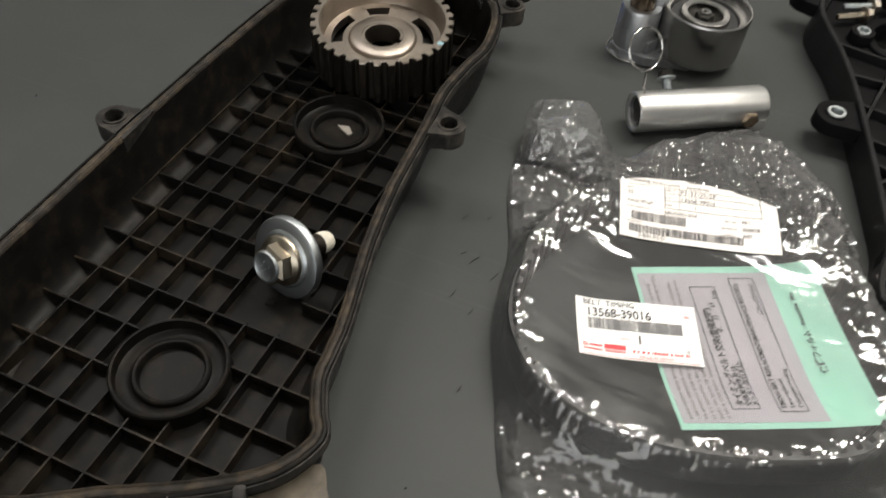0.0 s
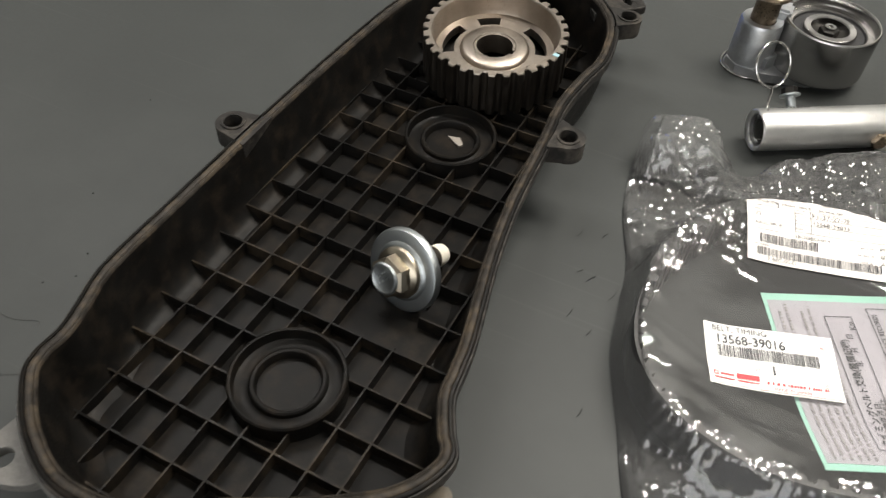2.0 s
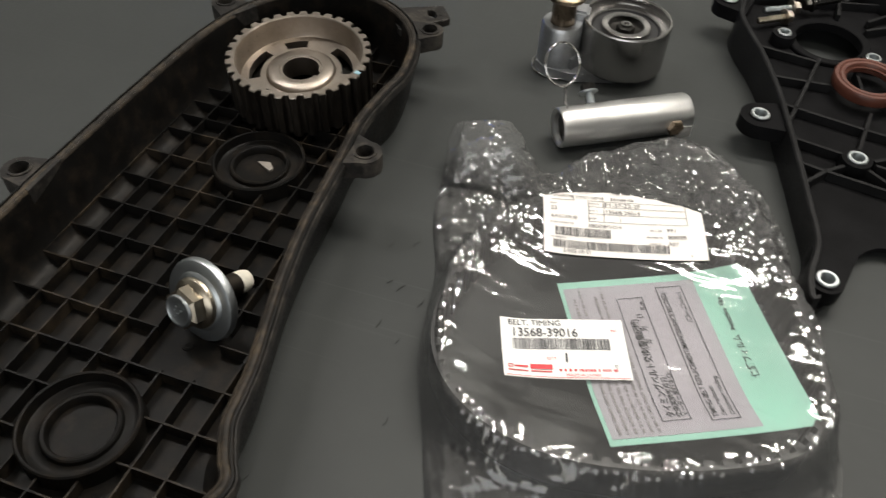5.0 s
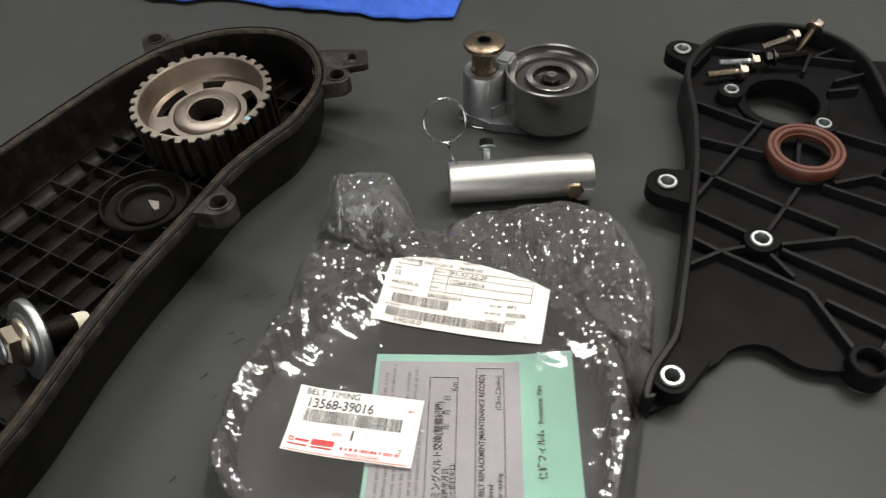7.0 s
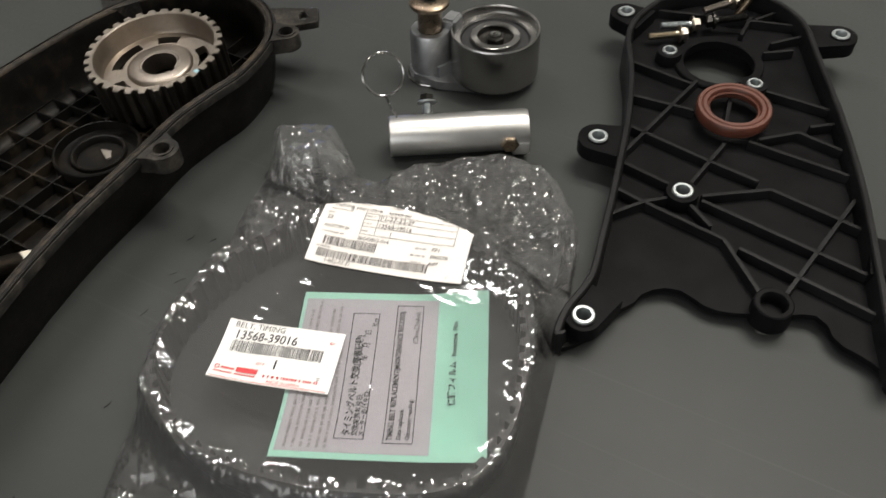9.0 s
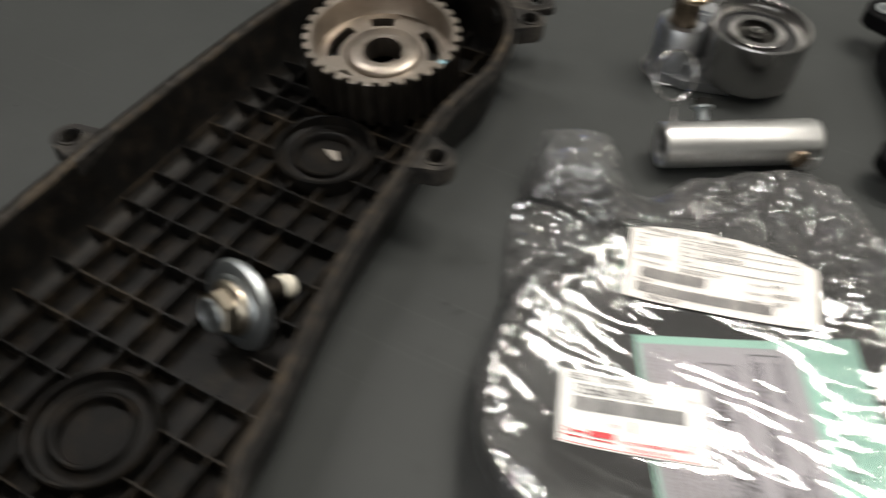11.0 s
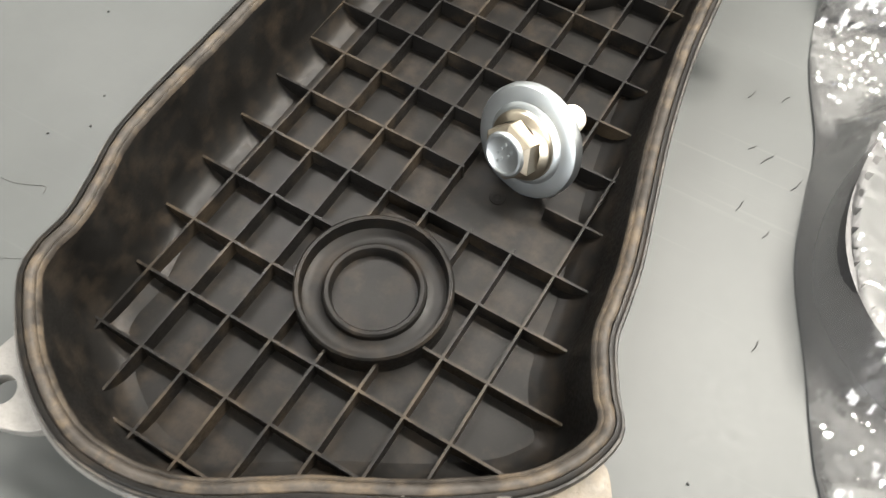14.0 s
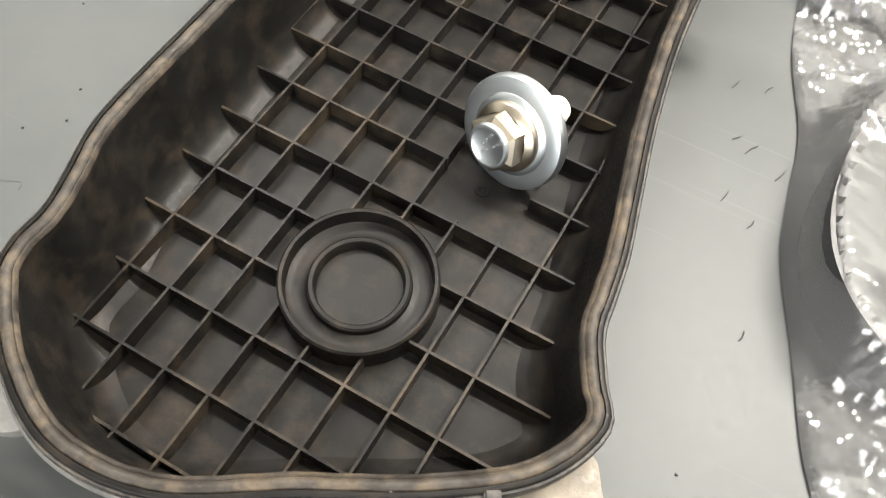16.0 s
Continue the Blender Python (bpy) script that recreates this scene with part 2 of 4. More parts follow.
def plate(outer, holes, z0, z1, bm=None):
    """A flat plate with holes."""
    bm = bm or bmesh.new()
    loops = [[Vector((p[0], p[1], 0)) for p in loop] for loop in [outer] + holes]
    hi = [[bm.verts.new((p.x, p.y, z1)) for p in loop] for loop in loops]
    lo = [[bm.verts.new((p.x, p.y, z0)) for p in loop] for loop in loops]
    top, low = sum(hi, []), sum(lo, [])
    for a, b, c in tessellate_polygon(loops):
        bm.faces.new((top[a], top[b], top[c]))
        bm.faces.new((low[c], low[b], low[a]))
    for h, l in zip(hi, lo):
        for k in range(len(h)):
            bm.faces.new((h[k - 1], h[k], l[k], l[k - 1]))
    bmesh.ops.recalc_face_normals(bm, faces=bm.faces)
    return bm


def circle(x, y, r, n=40):
    return [Vector((x + r * math.cos(2 * math.pi * i / n), y + r * math.sin(2 * math.pi * i / n), 0)) for i in range(n)]


def lathe(profile, n=48, m=None, bm=None, close=False):
    """Turns a profile of (radius, height) round z."""
    bm = bm or bmesh.new()
    m = m or Matrix()
    rings = []
    for r, z in profile:
        if r < 1e-6:
            rings.append([bm.verts.new(m @ Vector((0, 0, z)))])
        else:
            rings.append([bm.verts.new(m @ Vector((r * math.cos(2 * math.pi * i / n), r * math.sin(2 * math.pi * i / n), z))) for i in range(n)])
    for a, b in zip(rings, rings[1:] + (rings[:1] if close else [])):
        for i in range(n):
            j = (i + 1) % n
            if len(a) == 1 and len(b) == 1:
                continue
            if len(a) == 1:
                bm.faces.new((a[0], b[j], b[i]))
            elif len(b) == 1:
                bm.faces.new((a[i], a[j], b[0]))
            else:
                bm.faces.new((a[i], a[j], b[j], b[i]))
    bmesh.ops.recalc_face_normals(bm, faces=bm.faces)
    return bm


def box(cx, cy, cz, sx, sy, sz, m=None, bm=None, bevel=0.0):
    bm = bm or bmesh.new()
    made = bmesh.ops.create_cube(bm, size=1, matrix=(m or Matrix()) @ Matrix.Translation((cx, cy, cz)) @ Matrix.Diagonal((sx, sy, sz, 1)))
    if bevel:
        es = {e for v in made["verts"] for e in v.link_edges}
        bmesh.ops.bevel(bm, geom=list(es), offset=bevel, segments=2, affect="EDGES")
    return bm


def bar(a, b, width, z0, z1, bm=None, top=None):
    """An upright rib from a to b, slightly narrower at its top."""
    bm = bm or bmesh.new()
    a, b = Vector((*a, 0)), Vector((*b, 0))
    t = (b - a).normalized()
    s = Vector((-t.y, t.x, 0))
    top = top or width * 0.75
    v = [bm.verts.new((p.x + s.x * q * w / 2, p.y + s.y * q * w / 2, z)) for z, w in ((z0, width), (z1, top)) for p, q in ((a, -1), (b, -1), (b, 1), (a, 1))]
    for f in ((0, 3, 2, 1), (4, 5, 6, 7), (0, 1, 5, 4), (1, 2, 6, 5), (2, 3, 7, 6), (3, 0, 4, 7)):
        bm.faces.new([v[i] for i in f])
    return bm


def wire(points, r, n=8, bm=None):
    """A round wire along points."""
    bm = bm or bmesh.new()
    rows = []
    up = Vector((0.13, 0.21, 0.97))
    for i, p in enumerate(points):
        t = (points[min(i + 1, len(points) - 1)] - points[max(i - 1, 0)]).normalized()
        s = t.cross(up).normalized()
        w = s.cross(t)
        rows.append([bm.verts.new(p + r * (s * math.cos(2 * math.pi * k / n) + w * math.sin(2 * math.pi * k / n))) for k in range(n)])
    for a, b in zip(rows, rows[1:]):
        for k in range(n):
            bm.faces.new((a[k], a[(k + 1) % n], b[(k + 1) % n], b[k]))
    bm.faces.new(rows[0][::-1])
    bm.faces.new(rows[-1])
    bmesh.ops.recalc_face_normals(bm, faces=bm.faces)
    return bm


def hex_prism(r, z0, z1, chamfer=0.0008, m=None, bm=None):
    return lathe([(0, z0), (r, z0), (r, z1 - chamfer), (r - chamfer * 1.4, z1), (0, z1)], 6, m, bm)


# ---- the setting ----
def slab(name, x0, x1, y0, y1, z0, z1, mat):
    ob = part(name, box((x0 + x1) / 2, (y0 + y1) / 2, (z0 + z1) / 2, x1 - x0, y1 - y0, z1 - z0), mat, smooth=0)
    return tagged(ob, kind="structure")


slab("floor", -2.6, 3.2, -2.2, 3.2, -1.0, -0.9, CONCRETE)
slab("ceiling", -2.6, 3.2, -2.2, 3.2, 2.2, 2.3, CEILPAINT)
slab("wall_west", -2.6, -2.5, -2.1, 3.1, -0.9, 2.2, WALLPAINT)
slab("wall_east", 3.1, 3.2, -2.1, 3.1, -0.9, 2.2, WALLPAINT)
slab("wall_north", -2.5, 3.1, 3.0, 3.1, -0.9, 2.2, WALLPAINT)
# unseen south wall, left open where the added fill stands
slab("wall_south_west", -2.6, -1.05, -2.2, -2.1, -0.9, 2.2, WALLPAINT)
slab("wall_south_east", 1.45, 3.2, -2.2, -2.1, -0.9, 2.2, WALLPAINT)
slab("wall_south_top", -1.05, 1.45, -2.2, -2.1, 1.8, 2.2, WALLPAINT)

# housings out of view; the last three belong to the added fill lamps
for lamp_x, lamp_y, watts in TUBES_AND_FILLS:
    fixture = thing("unseen_lamp_housing", pose(lamp_x, lamp_y, 2.12), "white enamelled ceiling lamp housing, unseen and added", "ceiling light", "tube lamps")
    part("housing", box(0, 0, 0.035, 1.28, 0.14, 0.09, bevel=0.006), CEILPAINT, fixture)
    for fx in (-0.62, 0.62):
        part("end_cap", box(fx, 0, -0.03, 0.03, 0.06, 0.05, bevel=0.004), CEILPAINT, fixture)

bench = thing("workbench", pose(0, 0, 0), "grey laminate workbench top with fine scratches and dust", "workbench", kind="structure")
part("bench_top", box(0.2, 0.45, -0.02, 2.0, 1.7, 0.04, bevel=0.003), BENCH, bench)
for bx in (-0.7, 1.1):
    for by in (-0.3, 1.2):
        part("leg", box(bx, by, -0.47, 0.06, 0.06, 0.86), DARKSTEEL, bench)

# ---- first timing cover: open tray with ribs ----
RIM = closed_curve([(-0.199, 0.195), (-0.177, 0.1745), (-0.149, 0.1625), (-0.116, 0.166), (-0.082, 0.185), (-0.050, 0.202), (-0.0240, 0.2215),
                    (-0.0130, 0.244), (-0.0195, 0.258), (-0.0260, 0.272), (-0.0275, 0.285), (-0.0295, 0.302), (-0.0345, 0.326), (-0.0410, 0.358), (-0.0465, 0.400),
                    (-0.0490, 0.450), (-0.0520, 0.490), (-0.0490, 0.520), (-0.0445, 0.553), (-0.0535, 0.597), (-0.081, 0.629), (-0.120, 0.641), (-0.159, 0.626),
                    (-0.186, 0.594), (-0.2005, 0.545), (-0.207, 0.470), (-0.2105, 0.390), (-0.2120, 0.315), (-0.2125, 0.262), (-0.2065, 0.236), (-0.2035, 0.222),
                    (-0.2040, 0.208)], 0.004)
RIM_Z, FLOOR_Z, RIB_Z = 0.052, 0.0072, 0.0155
RING_A, RING_B = (-0.111, 0.264, 0.029), (-0.119, 0.468, 0.0295)


def lug(parent, x, y, ang, length, r=0.0105, hole=0.0052, z0=0.040, z1=0.052, name="mounting_lug", mat=None, flare=1.35):
    """An eye with a hole, on a web that runs back to the wall along the angle."""
    ca, sa = math.cos(radians(ang)), math.sin(radians(ang))
    loop = []
    for i in range(25):
        a = radians(ang) + math.pi / 2 + math.pi * i / 24
        loop.append((x + r * math.cos(a), y + r * math.sin(a)))
    for q in (-1, 1):
        loop.append((x + ca * length - sa * r * flare * q, y + sa * length + ca * r * flare * q))
    ob = part(name, plate(loop, [[(p.x, p.y) for p in circle(x, y, hole, 24)]], z0, z1), mat or DUSTY, parent, smooth=30)
    bev = ob.modifiers.new("edge", "BEVEL")
    bev.width, bev.segments, bev.limit_method = 0.001, 2, "ANGLE"
    part("bushing", lathe([(hole + 0.0005, z1 + 0.0008), (hole + 0.002, z1 + 0.0008), (hole + 0.002, z0 - 0.001), (hole - 0.0002, z0 - 0.001), (hole - 0.0002, z1 + 0.0008)], 24,
                          Matrix.Translation((x, y, 0))), mat or DUSTY, ob)
    return ob


def eye_tab(parent, name, loop, hole, z0, z1, mat):
    """A flat tab of any outline with one hole and softened edges."""
    ob = part(name, plate(loop, [hole], z0, z1), mat, parent, smooth=30)
    bev = ob.modifiers.new("edge", "BEVEL")
    bev.width, bev.segments, bev.limit_method = 0.0011, 2, "ANGLE"
    return ob


def timing_cover():
    c = thing("timing_cover", pose(0, 0, 0), "dusty used black plastic timing belt cover lying open side up", "engine cover")
    part("floor_panel", plate([p + q * -0.0125 for p, q in zip(RIM, outward(RIM))][::2], [], 0.0005, FLOOR_Z), PLASTIC, c)
    # wall with a fillet at its foot and a lip round its top
    part("wall", sweep(RIM, [(-0.0225, FLOOR_Z - 0.0006), (-0.0210, FLOOR_Z + 0.0001), (-0.0180, FLOOR_Z + 0.0008), (-0.0150, FLOOR_Z + 0.0026), (-0.0126, FLOOR_Z + 0.0052), (-0.0110, FLOOR_Z + 0.0084), (-0.0101, FLOOR_Z + 0.0120), (-0.0092, 0.027), (-0.0072, 0.046), (-0.0068, 0.0500),
                             (-0.0062, 0.0512), (-0.0050, 0.0512), (-0.0045, 0.0500), (-0.0020, 0.0500), (-0.0016, RIM_Z), (-0.0004, RIM_Z), (0.0002, 0.0515), (0.0004, 0.044), (-0.0012, 0.043), (-0.0030, 0.028), (-0.0055, 0.014), (-0.0080, 0.005),
                             (-0.0100, 0.0)], wide=6), PLASTIC, c, smooth=50)
    wob = [p + q * (0.0003 * noise.noise(p * 160) + 0.0002 * noise.noise(p * 420)) for p, q in zip(RIM, outward(RIM))]
    part("gasket", sweep(wob, [(-0.0070, 0.0498), (-0.0067, 0.0513), (-0.0060, 0.0518), (-0.0053, 0.0512), (-0.0047, 0.0520), (-0.0036, 0.0523), (-0.0025, 0.0521), (-0.0018, 0.0514), (-0.0015, 0.0498)], wide=3), GASKET, c, "dirty brown rubber gasket cord", smooth=60)
    part("rim_band", sweep(RIM, [(0.0004, 0.0445), (0.0013, 0.0450), (0.0016, 0.0492), (0.0010, 0.0508), (0.0001, 0.0508)], wide=3), DUSTY, c, smooth=50)
    # near rim: white dust plus light on its outer face, put into the colour
    near = [p for p in RIM[:60] if p.y < 0.206 and p.x < -0.048]
    part("rim_band", sweep(near, [(0.0012, 0.0400), (0.0024, 0.0405), (0.0027, 0.0470), (0.0018, 0.0490), (0.0008, 0.0490)], closed=False, wide=3), DUSTPALE, c, "dusty near edge of the rim, painted pale as lit", smooth=50)
    # ribs: a lattice, left out inside the ring bosses and the flat pad
    xs = [-0.1508 + 0.0185 * k for k in range(-3, 6)]
    ys = [0.2284 + 0.0252 * k for k in range(-3, 11)] + [0.497, 0.513, 0.530, 0.555, 0.580, 0.605]
    INNER = [p + q * -0.0105 for p, q in zip(RIM, outward(RIM))]

    def free(x, y):
        if not inside(x, y, INNER):
            return False
        for cx, cy, r in (RING_A, RING_B):
            if (x - cx) ** 2 + (y - cy) ** 2 < (r - 0.0008) ** 2:
                return False
        return not (-0.1080 < x < -0.0718 and 0.3055 < y < 0.3520)

    def run(points):
        segs, start = [], None
        for a in points:
            if free(*a):
                start = start or a
                last = a
            elif start:
                segs.append((start, last))
                start = None
        if start:
            segs.append((start, last))
        return segs

    for x in xs:
        for a, b in run([(x + 0.045 * (0.001 * i - 0.0784), 0.15 + 0.001 * i) for i in range(500)]):
            if b[1] - a[1] > 0.003:
                part("rib", bar(a, b, 0.0014, FLOOR_Z, RIB_Z - 0.0002), PLASTIC_RIB, c, smooth=0)
    for y in ys:
        for a, b in run([(-0.22 + 0.001 * i, y - 0.015 * (0.001 * i - 0.07)) for i in range(230)]):
            if b[0] - a[0] > 0.003:
                part("rib", bar(a, b, 0.0014, FLOOR_Z, RIB_Z), PLASTIC_RIB, c, smooth=0)
    # ring bosses with their stepped sockets
    for cx, cy, r in (RING_A, RING_B):
        boss = part("ring_boss", lathe([(r + 0.0012, FLOOR_Z - 0.0004), (r + 0.0008, 0.0180), (r, 0.0188), (r - 0.0012, 0.0186), (r - 0.0018, 0.0122), (r - 0.0035, 0.0113), (0.0215, 0.0113),
                                        (0.0195, 0.0120)], 72, Matrix.Translation((cx, cy, 0))), PLASTIC, c)
        part("socket", lathe([(0.0200, 0.0112), (0.0194, 0.0142), (0.0186, 0.0149), (0.0172, 0.0147), (0.0166, 0.0139), (0.0162, 0.0098), (0.0, 0.0095)], 64, Matrix.Translation((cx, cy, 0))), PLASTIC, boss)
    part("chip", plate([(-0.1235, 0.4735), (-0.1155, 0.4755), (-0.1105, 0.4700), (-0.1125, 0.4675), (-0.1185, 0.4705)], [], 0.0098, 0.0110), CHIP, c, "pale chipped cover scrap")
    part("screw_boss", lathe([(0.0034, FLOOR_Z - 0.0002), (0.0031, FLOOR_Z + 0.0004), (0.0016, FLOOR_Z + 0.0004), (0.0012, FLOOR_Z + 0.0001), (0, FLOOR_Z + 0.0001)], 24, Matrix.Translation((-0.091, 0.327, 0))), PLASTIC, c)
    # fixing eyes round the wall
    lug(c, -0.2205, 0.380, 0, 0.017)
    lug(c, -0.202, 0.588, -30, 0.020)
    lug(c, -0.0405, 0.4615, 180, 0.009, 0.0105)
    lug(c, -0.0472, 0.6055, 205, 0.012, 0.0095)
    # tapered tab with an oval slot
    u, w = Vector((0.82, 0.57)), Vector((-0.57, 0.82))
    tab, slot = Vector((-0.0567, 0.639)), []
    loop = [tab + u * p + w * q for p, q in ((0.0125, 0.0085), (0.0110, 0.0100), (-0.030, 0.0165), (-0.030, -0.0165), (0.0095, -0.0105), (0.0118, -0.0092))]
    for i in range(24):
        an = 2 * math.pi * i / 24
        slot.append(tab + u * (0.0030 * math.cos(an)) + w * (0.0062 * math.sin(an)))
    eye_tab(c, "slotted_tab", loop, slot, 0.0385, 0.0446, DUSTY)
    # two flat corner tabs on the near side
    corner = [(-0.197, 0.186), (-0.1995, 0.175), (-0.2000, 0.165), (-0.1965, 0.1590), (-0.1900, 0.1562), (-0.1835, 0.1565), (-0.1700, 0.1620), (-0.166, 0.1720), (-0.178, 0.184), (-0.190, 0.190)]
    eye_tab(c, "mounting_lug", closed_curve(corner, 0.002), circle(-0.1887, 0.1668, 0.0049, 28), 0.0290, 0.0350, DUSTPALE)
    corner = [(-0.0125, 0.240), (-0.0050, 0.2305), (0.0015, 0.2220), (0.0040, 0.2140), (0.0005, 0.2075), (-0.0070, 0.2055), (-0.0180, 0.2080), (-0.0320, 0.2110), (-0.034, 0.219), (-0.024, 0.232)]
    eye_tab(c, "mounting_lug", closed_curve(corner, 0.002), circle(-0.0042, 0.2168, 0.0049, 28), 0.0300, 0.0365, DUSTBROWN)
    # clip catch: two upright cheeks and a low shelf on the near rim
    for t, wide, tall in ((0.10, 0.0022, 0.0085), (0.72, 0.0050, 0.0100)):
        x, y = -0.062 + 0.04 * t, 0.1935 + 0.022 * t
        part("catch", box(0, 0, 0.0475, wide, 0.0085, tall, pose(x, y, 0, 0, 0, 29), bevel=0.0007), DUSTY, c)
    part("catch_shelf", box(0, 0, 0.0400, 0.026, 0.0070, 0.0130, pose(-0.0455, 0.2000, 0, 0, 0, 29), bevel=0.0015), DUSTBROWN, c)
    return c


timing_cover()


# ---- toothed timing sprocket lying on the ribs ----
def polar_plate(r0, r1, z0, z1, nr, na, skip, bm=None):
    """A ring plate from cells, with the cells left out that skip names."""
    bm = bm or bmesh.new()
    rr = [r0 + (r1 - r0) * i / nr for i in range(nr + 1)]
    vert = {}

    def v(i, j, k):
        key = (i, j % na, k)
        if key not in vert:
            a = 2 * math.pi * j / na
            vert[key] = bm.verts.new((rr[i] * math.cos(a), rr[i] * math.sin(a), (z0, z1)[k]))
        return vert[key]

    cells = {(i, j) for i in range(nr) for j in range(na) if not skip((rr[i] + rr[i + 1]) / 2, 360 * (j + 0.5) / na)}
    for i, j in cells:
        bm.faces.new((v(i, j, 1), v(i + 1, j, 1), v(i + 1, j + 1, 1), v(i, j + 1, 1)))
        bm.faces.new((v(i, j, 0), v(i, j + 1, 0), v(i + 1, j + 1, 0), v(i + 1, j, 0)))
        for (ii, jj), (p, q) in (((i - 1, j), ((i, j), (i, j + 1))), ((i + 1, j), ((i + 1, j + 1), (i + 1, j))), ((i, (j - 1) % na), ((i + 1, j), (i, j))), ((i, (j + 1) % na), ((i, j + 1), (i + 1, j + 1)))):
            if (ii, jj) not in cells:
                bm.faces.new((v(*p, 0), v(*q, 0), v(*q, 1), v(*p, 1)))
    bmesh.ops.recalc_face_normals(bm, faces=bm.faces)
    return bm


def sprocket():
    h = 0.033
    s = thing("timing_sprocket", pose(-0.1235, 0.5480, RIB_Z + 0.0030, 3.2) @ pose(0, 0, 0, 0, 0, 24), "worn steel timing sprocket lying in the black cover", "sprocket")
    teeth = 32
    contour = []
    for k in range(teeth):
        for f, r in ((0.0, 0.0468), (0.10, 0.0466), (0.24, 0.0466), (0.34, 0.0470), (0.42, 0.0495), (0.47, 0.0502), (0.87, 0.0502), (0.93, 0.0495)):
            a = 2 * math.pi * (k + f) / teeth
            contour.append((r * math.cos(a), r * math.sin(a), a, r))
    n = len(contour)
    bm = bmesh.new()
    out0 = [bm.verts.new((x, y, 0)) for x, y, a, r in contour]
    out1 = [bm.verts.new((x, y, h - 0.0008)) for x, y, a, r in contour]
    for i in range(n):
        bm.faces.new((out0[i], out0[(i + 1) % n], out1[(i + 1) % n], out1[i]))
    bmesh.ops.recalc_face_normals(bm, faces=bm.faces)
    part("teeth", bm, TOOTH, s, "dark worn belt teeth", smooth=30)
    bm = bmesh.new()
    loops = []
    for ro, z in ((None, h - 0.0008), (0.0006, h), (0.0445, h), (0.0438, h - 0.0008), (0.0430, 0.020), (0.0418, 0.0165)):
        if ro is None:
            loops.append([bm.verts.new((x, y, z)) for x, y, a, r in contour])
        elif ro < 0.01:
            loops.append([bm.verts.new((math.cos(a) * (r - ro), math.sin(a) * (r - ro), z)) for x, y, a, r in contour])
        else:
            loops.append([bm.verts.new((math.cos(a) * ro, math.sin(a) * ro, z)) for x, y, a, r in contour])
    for a, b in zip(loops, loops[1:]):
        for i in range(n):
            bm.faces.new((a[i], a[(i + 1) % n], b[(i + 1) % n], b[i]))
    bmesh.ops.recalc_face_normals(bm, faces=bm.faces)
    part("rim_ring", bm, SINTER, s, smooth=30)

    def slot(r, a):
        a = (a + 18) % 360
        return 0.0285 < r < 0.0375 and (8 < a < 62 or 100 < a < 128 or 152 < a < 206 or 234 < a < 296 or 318 < a < 340)

    part("web", polar_plate(0.0225, 0.0425, 0.010, 0.0165, 10, 180, slot), SINTER, s)
    part("hub", lathe([(0.0142, 0.006), (0.0142, 0.0185), (0.0150, 0.0195), (0.0222, 0.0195), (0.0240, 0.0182), (0.0245, 0.0165)], 72), SINTER, s, smooth=40)
    part("bore", polar_plate(0.0128, 0.0145, 0.004, 0.0192, 1, 72, lambda r, a: 322 < a < 341), SINTER, s)
    part("back_plate", lathe([(0.0145, 0.002), (0.046, 0.002), (0.046, 0.004), (0.0145, 0.004)], 64, close=True), DARKSTEEL, s)
    part("paint_mark", box(0.0478, 0, h + 0.0002, 0.004, 0.003, 0.0004, pose(0, 0, 0, 0, 0, -34)), material("pale_blue_mark", (0.25, 0.42, 0.48), 0.6), s)


sprocket()


# ---- crank bolt with its big washer, lying across the ribs ----
def crank_bolt():
    head, tip = Vector((-0.0928, 0.3300, 0.0330)), Vector((-0.0792, 0.3755, 0.0150))
    axis = (tip - head).normalized()
    m = Matrix.Translation(head) @ axis.to_track_quat("Z", "Y").to_matrix().to_4x4() @ pose(0, 0, 0, 0, 0, 12)
    b = thing("crank_bolt", m, "zinc plated hex bolt with a wide washer lying on the ribs", "bolt")
    part("hex_head", lathe([(0, -0.0002), (0.0086, 0), (0.0100, 0.0010), (0.0118, 0.0022), (0.0118, 0.0105), (0, 0.0105)], 6), YZINC, b, smooth=20)
    part("head_face", lathe([(0, -0.0003), (0.0068, -0.0003), (0.0076, -0.0008), (0.0085, -0.0007), (0.0093, 0.0004)], 32), ZINC, b)
    for dx, dy in ((-0.002, 0.002), (0.0018, 0.0022), (0.0022, -0.0006), (-0.0006, -0.0012), (0.0004, -0.0036)):
        part("grade_mark", box(dx, dy, -0.0009, 0.0009, 0.0013, 0.0007, bevel=0.0002), ZINC, b)
    part("flange", lathe([(0.0108, 0.0085), (0.0138, 0.0098), (0.0145, 0.0108), (0.0145, 0.0128), (0.0, 0.0128)], 48), YZINC, b)
    part("washer", lathe([(0.0070, 0.0126), (0.0150, 0.0124), (0.0162, 0.0130), (0.0170, 0.0138), (0.0212, 0.0138), (0.0230, 0.0144), (0.0238, 0.0158), (0.0238, 0.0183), (0.0230, 0.0194), (0.0070, 0.0196)], 72), ZINC, b, "wide dished zinc washer")
    prof = [(0.0062, 0.0190), (0.0062, 0.0215)]
    z = 0.0215
    while z < 0.0405:
        prof += [(0.0069, z + 0.0004), (0.0061, z + 0.0010)]
        z += 0.00125
    part("thread", lathe(prof + [(0.0058, 0.0418), (0, 0.0418)], 32), TOOTH, b)
    part("tip", lathe([(0.0063, 0.0414), (0.0066, 0.0428), (0.0064, 0.0470), (0.0056, 0.0496), (0.0035, 0.0506), (0, 0.0508)], 32), LOCKER, b, "white thread locker on the tip")


crank_bolt()


